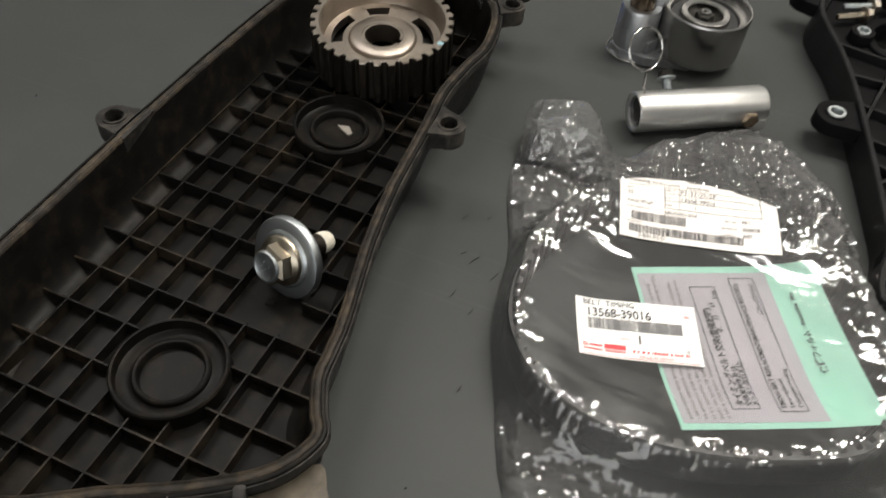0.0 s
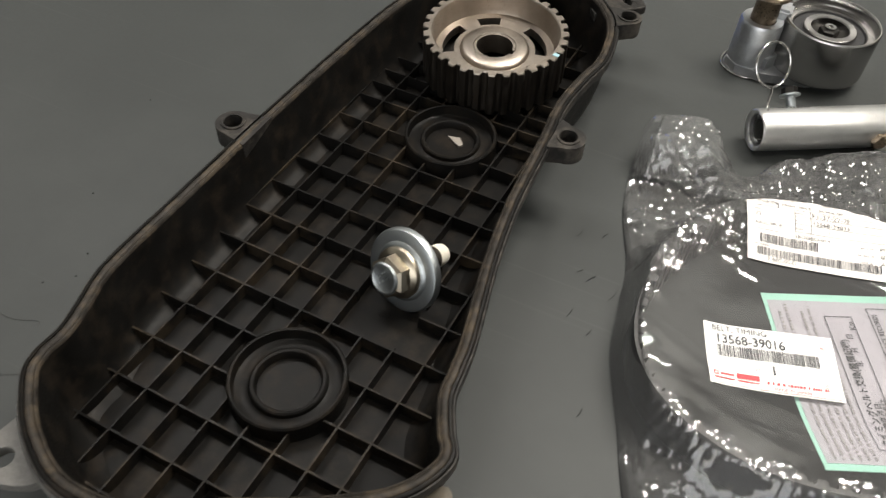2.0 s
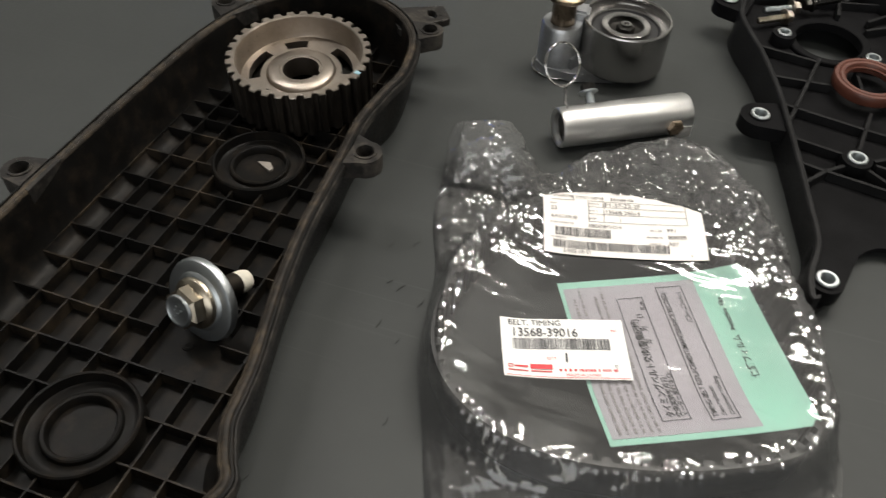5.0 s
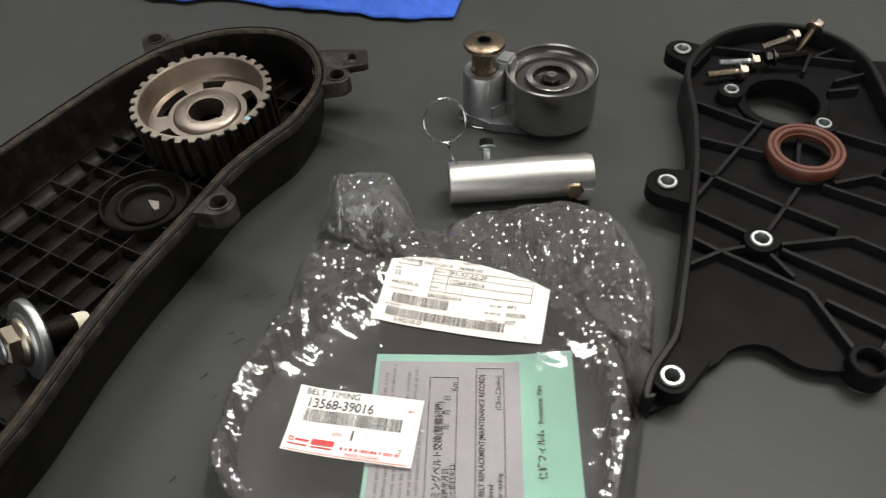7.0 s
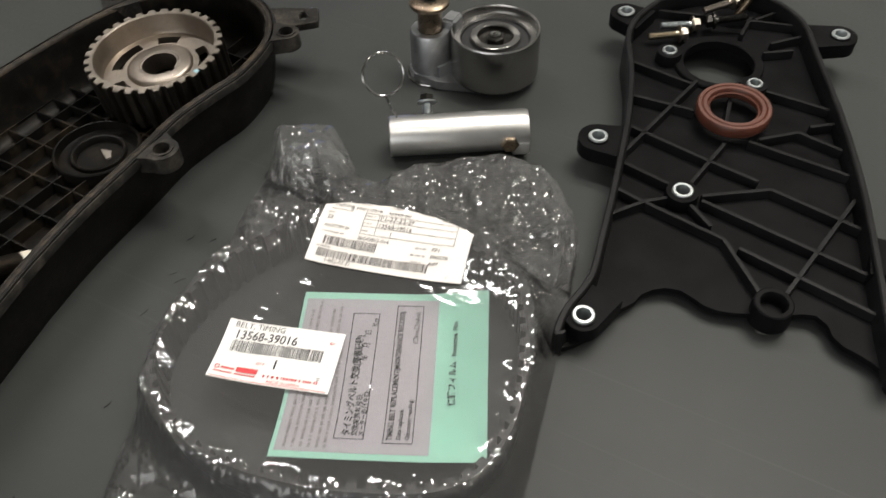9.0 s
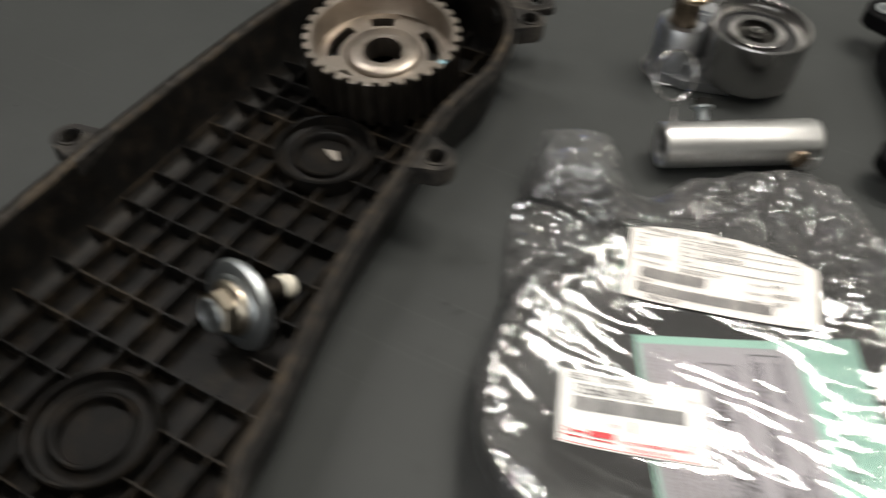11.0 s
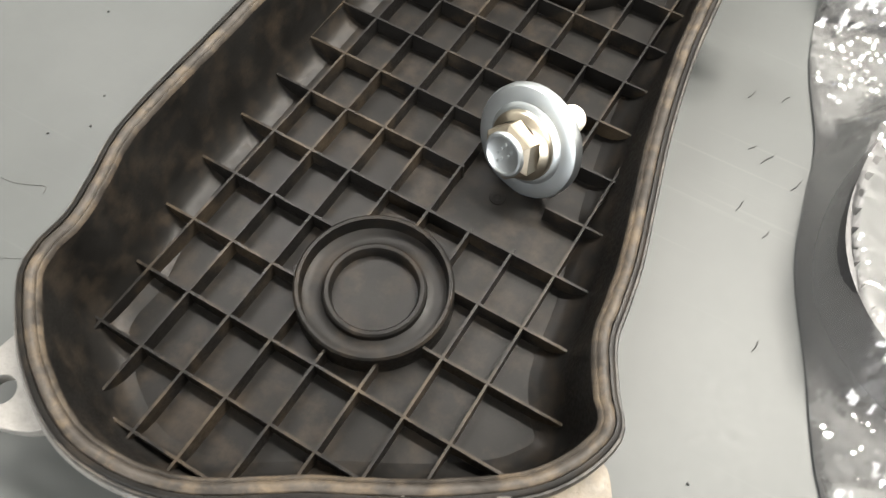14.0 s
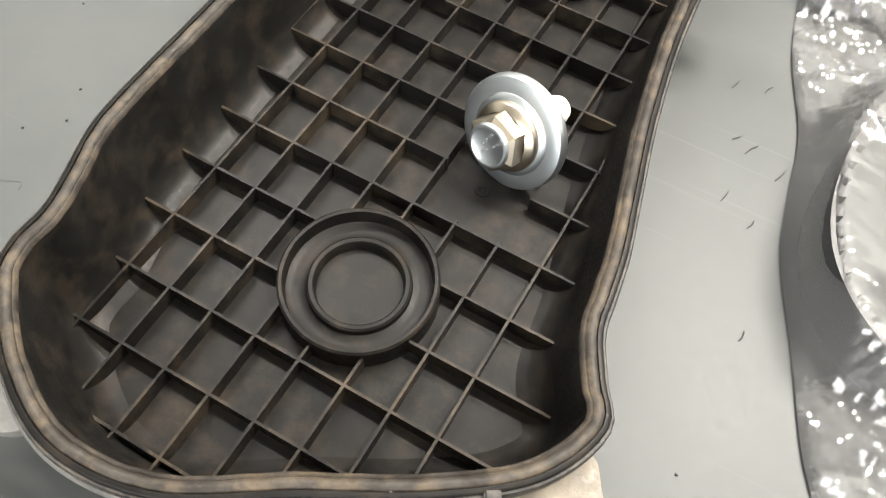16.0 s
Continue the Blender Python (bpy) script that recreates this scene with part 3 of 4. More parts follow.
# ---- belt tensioner with its pulley ----
def tensioner():
    t = thing("belt_tensioner", pose(0.0855, 0.6885, 0), "cast belt tensioner arm with a bright steel pulley", "tensioner")
    px, py = -0.047, -0.017
    arm = bmesh.new()
    plate([(px - 0.016, py - 0.008), (px - 0.007, py - 0.0165), (px + 0.014, py - 0.0185), (0.0, -0.026), (0.02, -0.01), (0.01, 0.02), (-0.02, 0.02), (px - 0.01, py + 0.014)], [], 0.001, 0.008, arm)
    part("arm", arm, CAST, t)
    web = bmesh.new()
    for q in (-0.012, 0.012):
        bar((px + 0.012, py + q), (-0.024, q * 0.6), 0.005, 0.007, 0.017, web)
    part("web", web, CAST, t)
    part("boss", lathe([(0, 0.0), (0.0172, 0.0), (0.0172, 0.002), (0.0162, 0.003), (0.0158, 0.039), (0.0148, 0.041), (0.0098, 0.041), (0.0098, 0.037), (0, 0.037)], 56, Matrix.Translation((px, py, 0))), CAST, t)
    part("lever", box(px + 0.012, py + 0.013, 0.034, 0.012, 0.016, 0.028, bevel=0.002), CAST, t)
    post = part("pivot_bolt", lathe([(0.0092, 0.038), (0.0092, 0.057), (0.0100, 0.059), (0.0140, 0.0605), (0.0150, 0.062), (0.0148, 0.064), (0.0132, 0.0652), (0.0055, 0.0656), (0.0055, 0.061), (0, 0.061)], 56, Matrix.Translation((px, py, 0))), BRONZE, t, "bronzed flanged pivot bolt")
    part("hex_socket", lathe([(0.0062, 0.0659), (0.0048, 0.0659), (0.0044, 0.0618), (0, 0.0616)], 6, Matrix.Translation((px, py, 0))), DARKSTEEL, post)
    UP = pose(0, 0, 0.0062)
    pul = part("pulley", lathe([(0.0325, 0.001), (0.0335, 0.0012), (0.0342, 0.0025), (0.0342, 0.0375), (0.0337, 0.0385), (0.0328, 0.0385), (0.0322, 0.0375), (0.0318, 0.0315), (0.0270, 0.0310), (0.0262, 0.0300)], 96, UP), TURNED, t, "bright turned steel pulley", smooth=15)
    part("dust_seal", lathe([(0.0264, 0.0300), (0.0255, 0.0285), (0.0195, 0.0285), (0.0188, 0.0292)], 72, UP), RUBBER, pul)
    part("bearing_race", lathe([(0.0190, 0.028), (0.0190, 0.0318), (0.0184, 0.0323), (0.0142, 0.0323), (0.0136, 0.0316), (0.0132, 0.0270)], 72, UP), TURNED, pul, smooth=15)
    part("race_dish", lathe([(0.0134, 0.0272), (0.0090, 0.0262), (0.0060, 0.0262), (0, 0.0262)], 48, UP), DARKSTEEL, pul)
    part("hex_bolt", hex_prism(0.0072, 0.026, 0.0315, m=UP), DARKSTEEL, pul, smooth=20)
    part("bolt_recess", lathe([(0.0040, 0.0316), (0.0040, 0.0330), (0.0022, 0.0332), (0.0018, 0.0318), (0, 0.0317)], 24, UP), STEEL, pul)
    part("axle_foot", lathe([(0, 0.0), (0.012, 0.0), (0.012, 0.005), (0, 0.005)], 32), CAST, t)
    part("spring_clip", wire([Vector((px + 0.019 * math.cos(a), py + 0.019 * math.sin(a), 0.0012)) for a in [radians(150 + 5 * i) for i in range(38)]], 0.0009), STEEL, t)


tensioner()


# ---- hydraulic adjuster: a satin tube with a pull ring, plug and bleed screw ----
def adjuster():
    a, b = Vector((0.0590, 0.5720, 0.0162)), Vector((0.1425, 0.6225, 0.0162))
    L = (b - a).length
    ax = (b - a).normalized()
    side = Vector((0, 0, 1)).cross(ax)
    m = Matrix.Translation(a) @ Matrix(((side.x, 0, ax.x), (side.y, 0, ax.y), (0, 1, 0))).to_4x4()
    t = thing("tensioner_cylinder", m, "satin aluminium tensioner cylinder with a pull ring", "cylinder")
    # local z runs along the tube, local y is up, local x points to its back
    part("tube", lathe([(0.0105, 0.010), (0.0108, 0.002), (0.0118, 0.0008), (0.0136, 0.0), (0.0143, 0.0008), (0.0144, 0.003), (0.0144, L - 0.002), (0.0136, L), (0.004, L), (0.004, L - 0.003), (0, L - 0.003)], 72), ALU, t)
    part("plunger", lathe([(0.0106, 0.011), (0.0075, 0.010), (0.0070, 0.004), (0.0060, 0.0032), (0, 0.0032)], 40), DARKSTEEL, t)
    part("seal_ring", lathe([(0.0104, 0.0045), (0.0076, 0.0045), (0.0076, 0.010)], 40), RUBBER, t)
    # hex plug on a flat at the front
    plug = pose(-0.0105, -0.001, L - 0.014) @ Euler((0, radians(-90), 0)).to_matrix().to_4x4()
    part("hex_plug", hex_prism(0.0064, 0.0, 0.0065, m=plug), BRONZE, t, "bronzed hex plug", smooth=20)
    part("flat_pad", box(-0.0118, -0.006, L - 0.006, 0.006, 0.011, 0.012, bevel=0.001), ALU, t)
    # bleed screw rising from the back
    d = Vector((0.79, 0.61, 0)).normalized()
    sm = Matrix.Translation(d * 0.0135 + Vector((0, 0, 0.0275))) @ d.to_track_quat("Z", "Y").to_matrix().to_4x4()
    prof, z = [(0.0024, 0.0)], 0.0005
    while z < 0.0080:
        prof += [(0.0034, z + 0.0003), (0.0029, z + 0.0007)]
        z += 0.0009
    part("bleed_screw", lathe(prof + [(0.0066, 0.0088), (0.0068, 0.0096), (0.0062, 0.0102), (0.0050, 0.0104)], 28, sm), ZINC, t)
    part("screw_head", hex_prism(0.0052, 0.0102, 0.0155, m=sm), DARKSTEEL, t, smooth=20)
    for k in range(9):
        part("stamping", box(0.0066, 0.0126 + 0.0002 * (k % 2), 0.016 + 0.0026 * k, 0.0022, 0.0006, 0.0014, bevel=0.0002), DARKSTEEL, t)
    # pull ring: a pin through the tube, then an open loop standing above it, leaning back
    pts = [Vector((0.002, 0.011, 0.006)), Vector((0.003, 0.0165, 0.0055)), Vector((0.0025, 0.0200, 0.0035)), Vector((0.0010, 0.0270, 0.0020)), Vector((-0.0005, 0.0345, 0.0000))]
    up, right, cen = Vector((0.55, 0.83, 0)).normalized(), Vector((0.25, -0.16, 0.95)).normalized(), Vector((0.0072, 0.0476, -0.0008))
    for i in range(33):
        an = radians(-90 + 11.2 * i)
        pts.append(cen + (up * math.sin(an) + right * math.cos(an)) * 0.0142)
    part("pull_ring", wire(pts, 0.0008), STEEL, t, "thin bent wire pull ring")


adjuster()


# ---- second timing cover: flat, ribbed, with steel bushings ----
TILT2 = pose(0, 0.49, 0, 2.4) @ pose(0, -0.49, 0)
PLATE2 = closed_curve([(0.393, 0.5285), (0.379, 0.5335), (0.368, 0.5365), (0.361, 0.5465), (0.352, 0.5493), (0.342, 0.5433), (0.325, 0.5363), (0.311, 0.5303), (0.298, 0.5283), (0.283, 0.5333), (0.272, 0.5313),
                       (0.262, 0.5223), (0.258, 0.5103), (0.252, 0.5030), (0.250, 0.4900), (0.240, 0.4725), (0.230, 0.4630), (0.2270, 0.4690), (0.2265, 0.4840), (0.2305, 0.5100), (0.226, 0.539), (0.220, 0.572),
                       (0.212, 0.612), (0.2045, 0.647), (0.197, 0.675), (0.188, 0.703), (0.175, 0.734), (0.170, 0.754), (0.172, 0.777), (0.181, 0.802), (0.198, 0.822), (0.220, 0.835), (0.243, 0.8395),
                       (0.266, 0.834), (0.285, 0.821), (0.296, 0.806), (0.309, 0.777), (0.326, 0.740), (0.344, 0.697), (0.360, 0.654), (0.372, 0.615), (0.383, 0.577), (0.391, 0.548), (0.400, 0.521)][::-1], 0.004)


def bushing(x, y, r, z0, z1, parent):
    part("bushing", lathe([(r, z0), (r, z1 - 0.0006), (r - 0.0006, z1), (r * 0.68, z1), (r * 0.62, z1 - 0.0008), (r * 0.62, z0)], 28, Matrix.Translation((x, y, 0))), ZINC, parent, "bright steel bushing")


def second_cover():
    c = thing("inner_cover", TILT2, "clean black plastic inner timing cover with steel bushings", "engine cover")
    hx, hy, hr = 0.243, 0.7530, 0.026
    part("plate", plate(PLATE2[::2], [circle(hx, hy, hr, 48)], 0.004, 0.008), PLASTIC_NEW, c)
    # the wall follows the outline but for its open foot
    n = len(PLATE2)
    low = [0.236 < p.x < 0.394 - 0.3 * (p.y - 0.53) and p.y < 0.556 for p in PLATE2]
    begin = max((i for i in range(n) if low[i - 1] and not low[i]), key=lambda i: next(k for k in range(n) if low[(i + k) % n]))
    rim = []
    while not low[(begin + len(rim)) % n]:
        rim.append(PLATE2[(begin + len(rim)) % n])
    bm = sweep(rim, [(-0.0055, 0.006), (-0.0040, 0.0215), (-0.0032, 0.0224), (-0.0006, 0.0224), (0.0002, 0.0215), (0.0008, 0.0)], closed=False)
    for v in bm.verts:
        if v.co.z < 0.001:
            v.co.z -= max(0, 0.042 * (v.co.y - 0.49)) - 0.0006
    part("wall", bm, PLASTIC_LIT, c)
    part("hole_collar", lathe([(hr, 0.0035), (hr, 0.0106), (hr + 0.0008, 0.0112), (hr + 0.0062, 0.0112), (hr + 0.0070, 0.0104), (hr + 0.0072, 0.0078)], 64, Matrix.Translation((hx, hy, 0))), PLASTIC_NEW, c)
    # lattice of stiffening ribs
    runs = [((0.186, 0.7225), (0.233, 0.7148)), ((0.235, 0.7198), (0.212, 0.6227)), ((0.199, 0.6848), (0.243, 0.6868)), ((0.205, 0.6530), (0.267, 0.6407), (0.300, 0.6357)), ((0.213, 0.6163), (0.251, 0.6087)),
            ((0.271, 0.6618), (0.261, 0.6137)), ((0.262, 0.7118), (0.267, 0.6788)), ((0.218, 0.5917), (0.239, 0.5867)), ((0.222, 0.5657), (0.239, 0.5867), (0.255, 0.5997)),
            ((0.241, 0.5867), (0.293, 0.5777), (0.322, 0.5467)), ((0.266, 0.5977), (0.283, 0.5847)), ((0.271, 0.6077), (0.309, 0.6317), (0.367, 0.6210)), ((0.272, 0.6037), (0.380, 0.5855)),
            ((0.303, 0.5747), (0.385, 0.5590)), ((0.358, 0.6450), (0.336, 0.5527)), ((0.285, 0.6708), (0.353, 0.6652)), ((0.291, 0.6758), (0.313, 0.6938), (0.343, 0.6875)), ((0.279, 0.7288), (0.331, 0.7258)),
            ((0.319, 0.7028), (0.335, 0.7140)), ((0.271, 0.7729), (0.290, 0.7849)), ((0.273, 0.7869), (0.293, 0.8060)), ((0.251, 0.8149), (0.250, 0.7889)), ((0.182, 0.7950), (0.283, 0.8170)), ((0.255, 0.8130), (0.268, 0.8310))]
    ribs = [pair for run in runs for pair in zip(run, run[1:])]
    for a, b in ribs:
        part("rib", bar(a, b, 0.0034, 0.0076, 0.0145, top=0.0024), PLASTIC_LIT, c, smooth=0)
    # eyes on the outside
    for x, y, ang, ln, r in ((0.161, 0.7751, -12, 0.018, 0.0125), (0.318, 0.8111, 205, 0.026, 0.0125), (0.193, 0.627, 10, 0.020, 0.0135), (0.392, 0.602, 190, 0.020, 0.0125), (0.238, 0.4839, 80, 0.022, 0.0105)):
        lg = lug(c, x, y, ang, ln, r, 0.0056, 0.0075, 0.0188, mat=PLASTIC_NEW, flare=1.2)
        bushing(x, y, 0.0066, 0.006, 0.0206, lg)
    for x, y, r in ((0.207, 0.743, 0.0056), (0.274, 0.730, 0.0056), (0.259, 0.6039, 0.0068)):
        b = part("boss", lathe([(r + 0.0042, 0.007), (r + 0.0034, 0.0168), (r - 0.001, 0.0168), (r - 0.001, 0.007)], 32, Matrix.Translation((x, y, 0))), PLASTIC_NEW, c)
        bushing(x, y, r, 0.007, 0.0182, b)
    part("boss", lathe([(0.0120, 0.002), (0.0112, 0.0160), (0.0104, 0.0166), (0.0080, 0.0166), (0.0074, 0.0156), (0.0070, 0.004)], 40, Matrix.Translation((0.331, 0.5410, 0))), PLASTIC_NEW, c)


second_cover()

seal = thing("oil_seal", TILT2 @ pose(0.2678, 0.6925, 0.0147), "red-brown rubber oil seal ring lying on the black cover", "seal")
part("seal_ring", lathe([(0.0178, 0.001), (0.0178, 0.0075), (0.0185, 0.0085), (0.0208, 0.0085), (0.0217, 0.0076), (0.0224, 0.0085), (0.0246, 0.0085), (0.0253, 0.0075), (0.0253, 0.001), (0.0246, 0.0), (0.0186, 0.0)], 80, close=True), SEAL, seal)
part("lip", lathe([(0.0179, 0.003), (0.0167, 0.0040), (0.0161, 0.0056), (0.0167, 0.0062), (0.0179, 0.0058)], 80), SEAL, seal)



def small_bolt(x, y, z, ang, pitch, shank_steel, head_steel):
    b = thing("flange_bolt", TILT2 @ pose(x, y, z) @ pose(0, 0, 0, 0, 0, ang) @ pose(0, 0, 0, 0, 90 + pitch, 0), "small zinc flange bolt lying on the black cover", "bolt", "loose bolts on the cover")
    prof, q = [(0, 0), (0.0022, 0.0002)], 0.001
    while q < 0.021:
        prof += [(0.0029, q), (0.0024, q + 0.0006)]
        q += 0.0011
    part("shank", lathe(prof + [(0.0027, 0.0215), (0.0027, 0.024)], 20), shank_steel, b)
    part("flange", lathe([(0.0027, 0.0238), (0.0066, 0.0243), (0.0066, 0.0254), (0.0052, 0.0262)], 28), head_steel, b)
    part("head", hex_prism(0.0053, 0.0255, 0.0310), head_steel, b, smooth=20)
    return b


for x, y, z, ang, p, shank_steel, head_steel in ((0.186, 0.756, 0.0150, 33, 0, YZINC, SINTER), (0.190, 0.774, 0.0150, 28, 0, ZINC, SINTER), (0.249, 0.803, 0.0215, 205, 8, DARKSTEEL, DARKSTEEL),
                                                 (0.216, 0.802, 0.0185, 45, -6, SINTER, SINTER), (0.241, 0.806, 0.0180, 74, -24, BRONZE, SINTER)):
    small_bolt(x, y, z, ang, p, shank_steel, head_steel)



# ---- bagged belt ----
BELT = closed_curve([(0.037, 0.358), (0.060, 0.330), (0.098, 0.316), (0.140, 0.319), (0.186, 0.334), (0.222, 0.356), (0.233, 0.392), (0.222, 0.440), (0.200, 0.478), (0.160, 0.497), (0.110, 0.496),
                     (0.066, 0.478), (0.042, 0.442), (0.032, 0.398)], 0.0047625)
BAG = closed_curve([(0.061, 0.281), (0.076, 0.272), (0.128, 0.292), (0.180, 0.310), (0.238, 0.336), (0.250, 0.366), (0.241, 0.420), (0.231, 0.470), (0.221, 0.515), (0.206, 0.560), (0.166, 0.602), (0.128, 0.592),
                    (0.088, 0.566), (0.064, 0.540), (0.040, 0.545), (0.014, 0.552), (-0.006, 0.530), (0.000, 0.476), (0.0165, 0.428), (0.0215, 0.395), (0.0275, 0.362), (0.043, 0.324)], 0.003)


def timing_belt():
    b = thing("timing_belt", pose(0, 0, 0.0012), "new black rubber timing belt coiled inside the clear bag", "belt")
    part("band", sweep(BELT, [(-0.0010, 0), (0.0010, 0), (0.0012, 0.001), (0.0012, 0.027), (0.0010, 0.028), (-0.0010, 0.028), (-0.0012, 0.027), (-0.0012, 0.001)]), RUBBER, b)
    bm = bmesh.new()
    nor = outward(BELT)
    for i in range(0, len(BELT) - 1, 2):
        p, q = BELT[i] - nor[i] * 0.0010, nor[i]
        t = Vector((-q.y, q.x, 0))
        loop = [p + t * 0.0030, p + t * 0.0022 - q * 0.0030, p - t * 0.0022 - q * 0.0030, p - t * 0.0030]
        lo = [bm.verts.new((v.x, v.y, 0.0003)) for v in loop]
        hi = [bm.verts.new((v.x, v.y, 0.0277)) for v in loop]
        for k in range(4):
            bm.faces.new((lo[k], lo[(k + 1) % 4], hi[(k + 1) % 4], hi[k]))
        bm.faces.new(hi)
        bm.faces.new(lo[::-1])
    bmesh.ops.recalc_face_normals(bm, faces=bm.faces)
    part("teeth", bm, RUBBER, b)


timing_belt()

# flat sheets: centre line frames (corner, direction, width, height)
def frame2(cx, cy, ang, w, h):
    u = Vector((math.cos(radians(ang)), math.sin(radians(ang))))
    v = Vector((-u.y, u.x))
    return Vector((cx, cy)) - u * w / 2 - v * h / 2, u, v, w, h


PARTS_LABEL = frame2(0.1025, 0.3800, 18.2, 0.066, 0.0385)
PICK_LABEL = frame2(0.1170, 0.4785, 14.4, 0.0950, 0.0500)
GREEN_LABEL = frame2(0.1600, 0.3990, 25.0, 0.1060, 0.1070)


def nearness(x, y, f, soft):
    """1 on a label, falling to 0 beyond its edges."""
    o, u, v, w, h = f
    d = Vector((x, y)) - o
    a, b = d.dot(u), d.dot(v)
    gap = max(-a, a - w, -b, b - h, 0)
    return max(0.0, 1 - gap / soft)


BELT_PTS = np.array([(p.x, p.y) for p in BELT])
BAG_PTS = np.array([(p.x, p.y) for p in BAG])


def drape(x, y):
    """Height of the taut film over the belt, the skirt round it and the raised mouth of the bag."""
    d = math.sqrt(((BELT_PTS - (x, y)) ** 2).sum(1).min())
    if inside(x, y, BELT):
        q = min(1, d / 0.05)
        h = 0.0302 - 0.0075 * q * q * (3 - 2 * q)
    else:
        h = 0.0022 + 0.0280 * math.exp(-(max(0, d - 0.0035) / 0.0085) ** 1.6)
        if y > 0.5:
            h += 0.027 * math.exp(-((x - 0.018) / 0.034) ** 4 - ((y - 0.537) / 0.025) ** 4)
            tube = (x - 0.0590) * -0.518 + (y - 0.5720) * 0.856
            h += 0.017 * math.exp(-(tube / 0.026) ** 2) * math.exp(-((x - 0.108) / 0.055) ** 4)
    return h


FOLDS = np.random.RandomState(7).uniform(-1, 1, (61, 61))


def facet(x, y, size, shift, crease=0.0):
    """Flat triangular facets at random heights, with raised creases between them."""
    bend = 0.45 * noise.noise(Vector((x / size * 0.7, y / size * 0.7, shift)))
    v = y / size * 1.15 - bend + shift * 5.3
    u = x / size + bend + 0.5 * v + shift * 3.1
    i, j = math.floor(u), math.floor(v)
    f, g = u - i, v - j

    def at(a, b):
        return FOLDS[(a + 7 * int(shift)) % 61, b % 61]

    edge = crease * max(0.0, 1 - min(f, g, abs(1 - f - g)) / 0.13)
    if f + g < 1:
        return edge + at(i, j) + f * (at(i + 1, j) - at(i, j)) + g * (at(i, j + 1) - at(i, j))
    return edge + at(i + 1, j + 1) + (1 - f) * (at(i, j + 1) - at(i + 1, j + 1)) + (1 - g) * (at(i + 1, j) - at(i + 1, j + 1))


def crumple(x, y):
    """Sharp creases of stiff film, at three sizes."""
    return 0.42 + 0.50 * facet(x, y, 0.0200, 1.3, 0.12) + 0.29 * facet(x * 0.40 + y * 0.3, y * 0.9 - x * 0.7, 0.0100, 4.7, 0.16) + 0.07 * facet(x * 0.5 - y * 0.5, y + x, 0.0060, 8.2)


def pulls(x, y):
    """Long flat pulls and fine stretch lines that run across the taut part."""
    a = facet(x * 0.20 + y * 0.05, y + 0.16 * x, 0.0085, 2.6)
    b = facet(x * 0.12 - y * 0.03, y - 0.10 * x, 0.0042, 6.1)
    patch = max(0.0, min(1.0, 0.35 + 1.6 * noise.noise(Vector((x * 17, y * 30, 12.0)))))
    return (0.75 * a + 0.30 * b) * (0.15 + 0.85 * patch) + 0.5 * noise.noise(Vector((x * 26, y * 26, 8.0)))


def calm(x, y):
    return max(nearness(x, y, PARTS_LABEL, 0.005), nearness(x, y, PICK_LABEL, 0.005), 0.55 * nearness(x, y, GREEN_LABEL, 0.010))


def raised(x, y):
    """How far the free edge of the open mouth stands off the bench."""
    if y < 0.512:
        return 0.0
    flap = math.exp(-((x - 0.016) / 0.033) ** 6)
    return min(1, (y - 0.512) / 0.012) * max(0.95 * flap, 0.5 if x > 0.075 else 0.0)


def film_height(x, y):
    edge = math.sqrt(((BAG_PTS - (x, y)) ** 2).sum(1).min())
    lift = max(min(1, edge / 0.010), raised(x, y))
    d = math.sqrt(((BELT_PTS - (x, y)) ** 2).sum(1).min())
    within = inside(x, y, BELT)
    q = calm(x, y)
    if within:
        k = max(0, 1 - d / 0.016)
        rough = 0.0009 * pulls(x, y) + 0.0030 * k * crumple(x, y)
    else:
        rough = (0.0022 + (0.0050 if y < 0.5 else 0.0105) * min(1, d / 0.010)) * crumple(x, y)
    return drape(x, y) * (0.15 + 0.85 * lift) + rough * (1 - q) * (0.4 + 0.6 * lift) + 0.0005


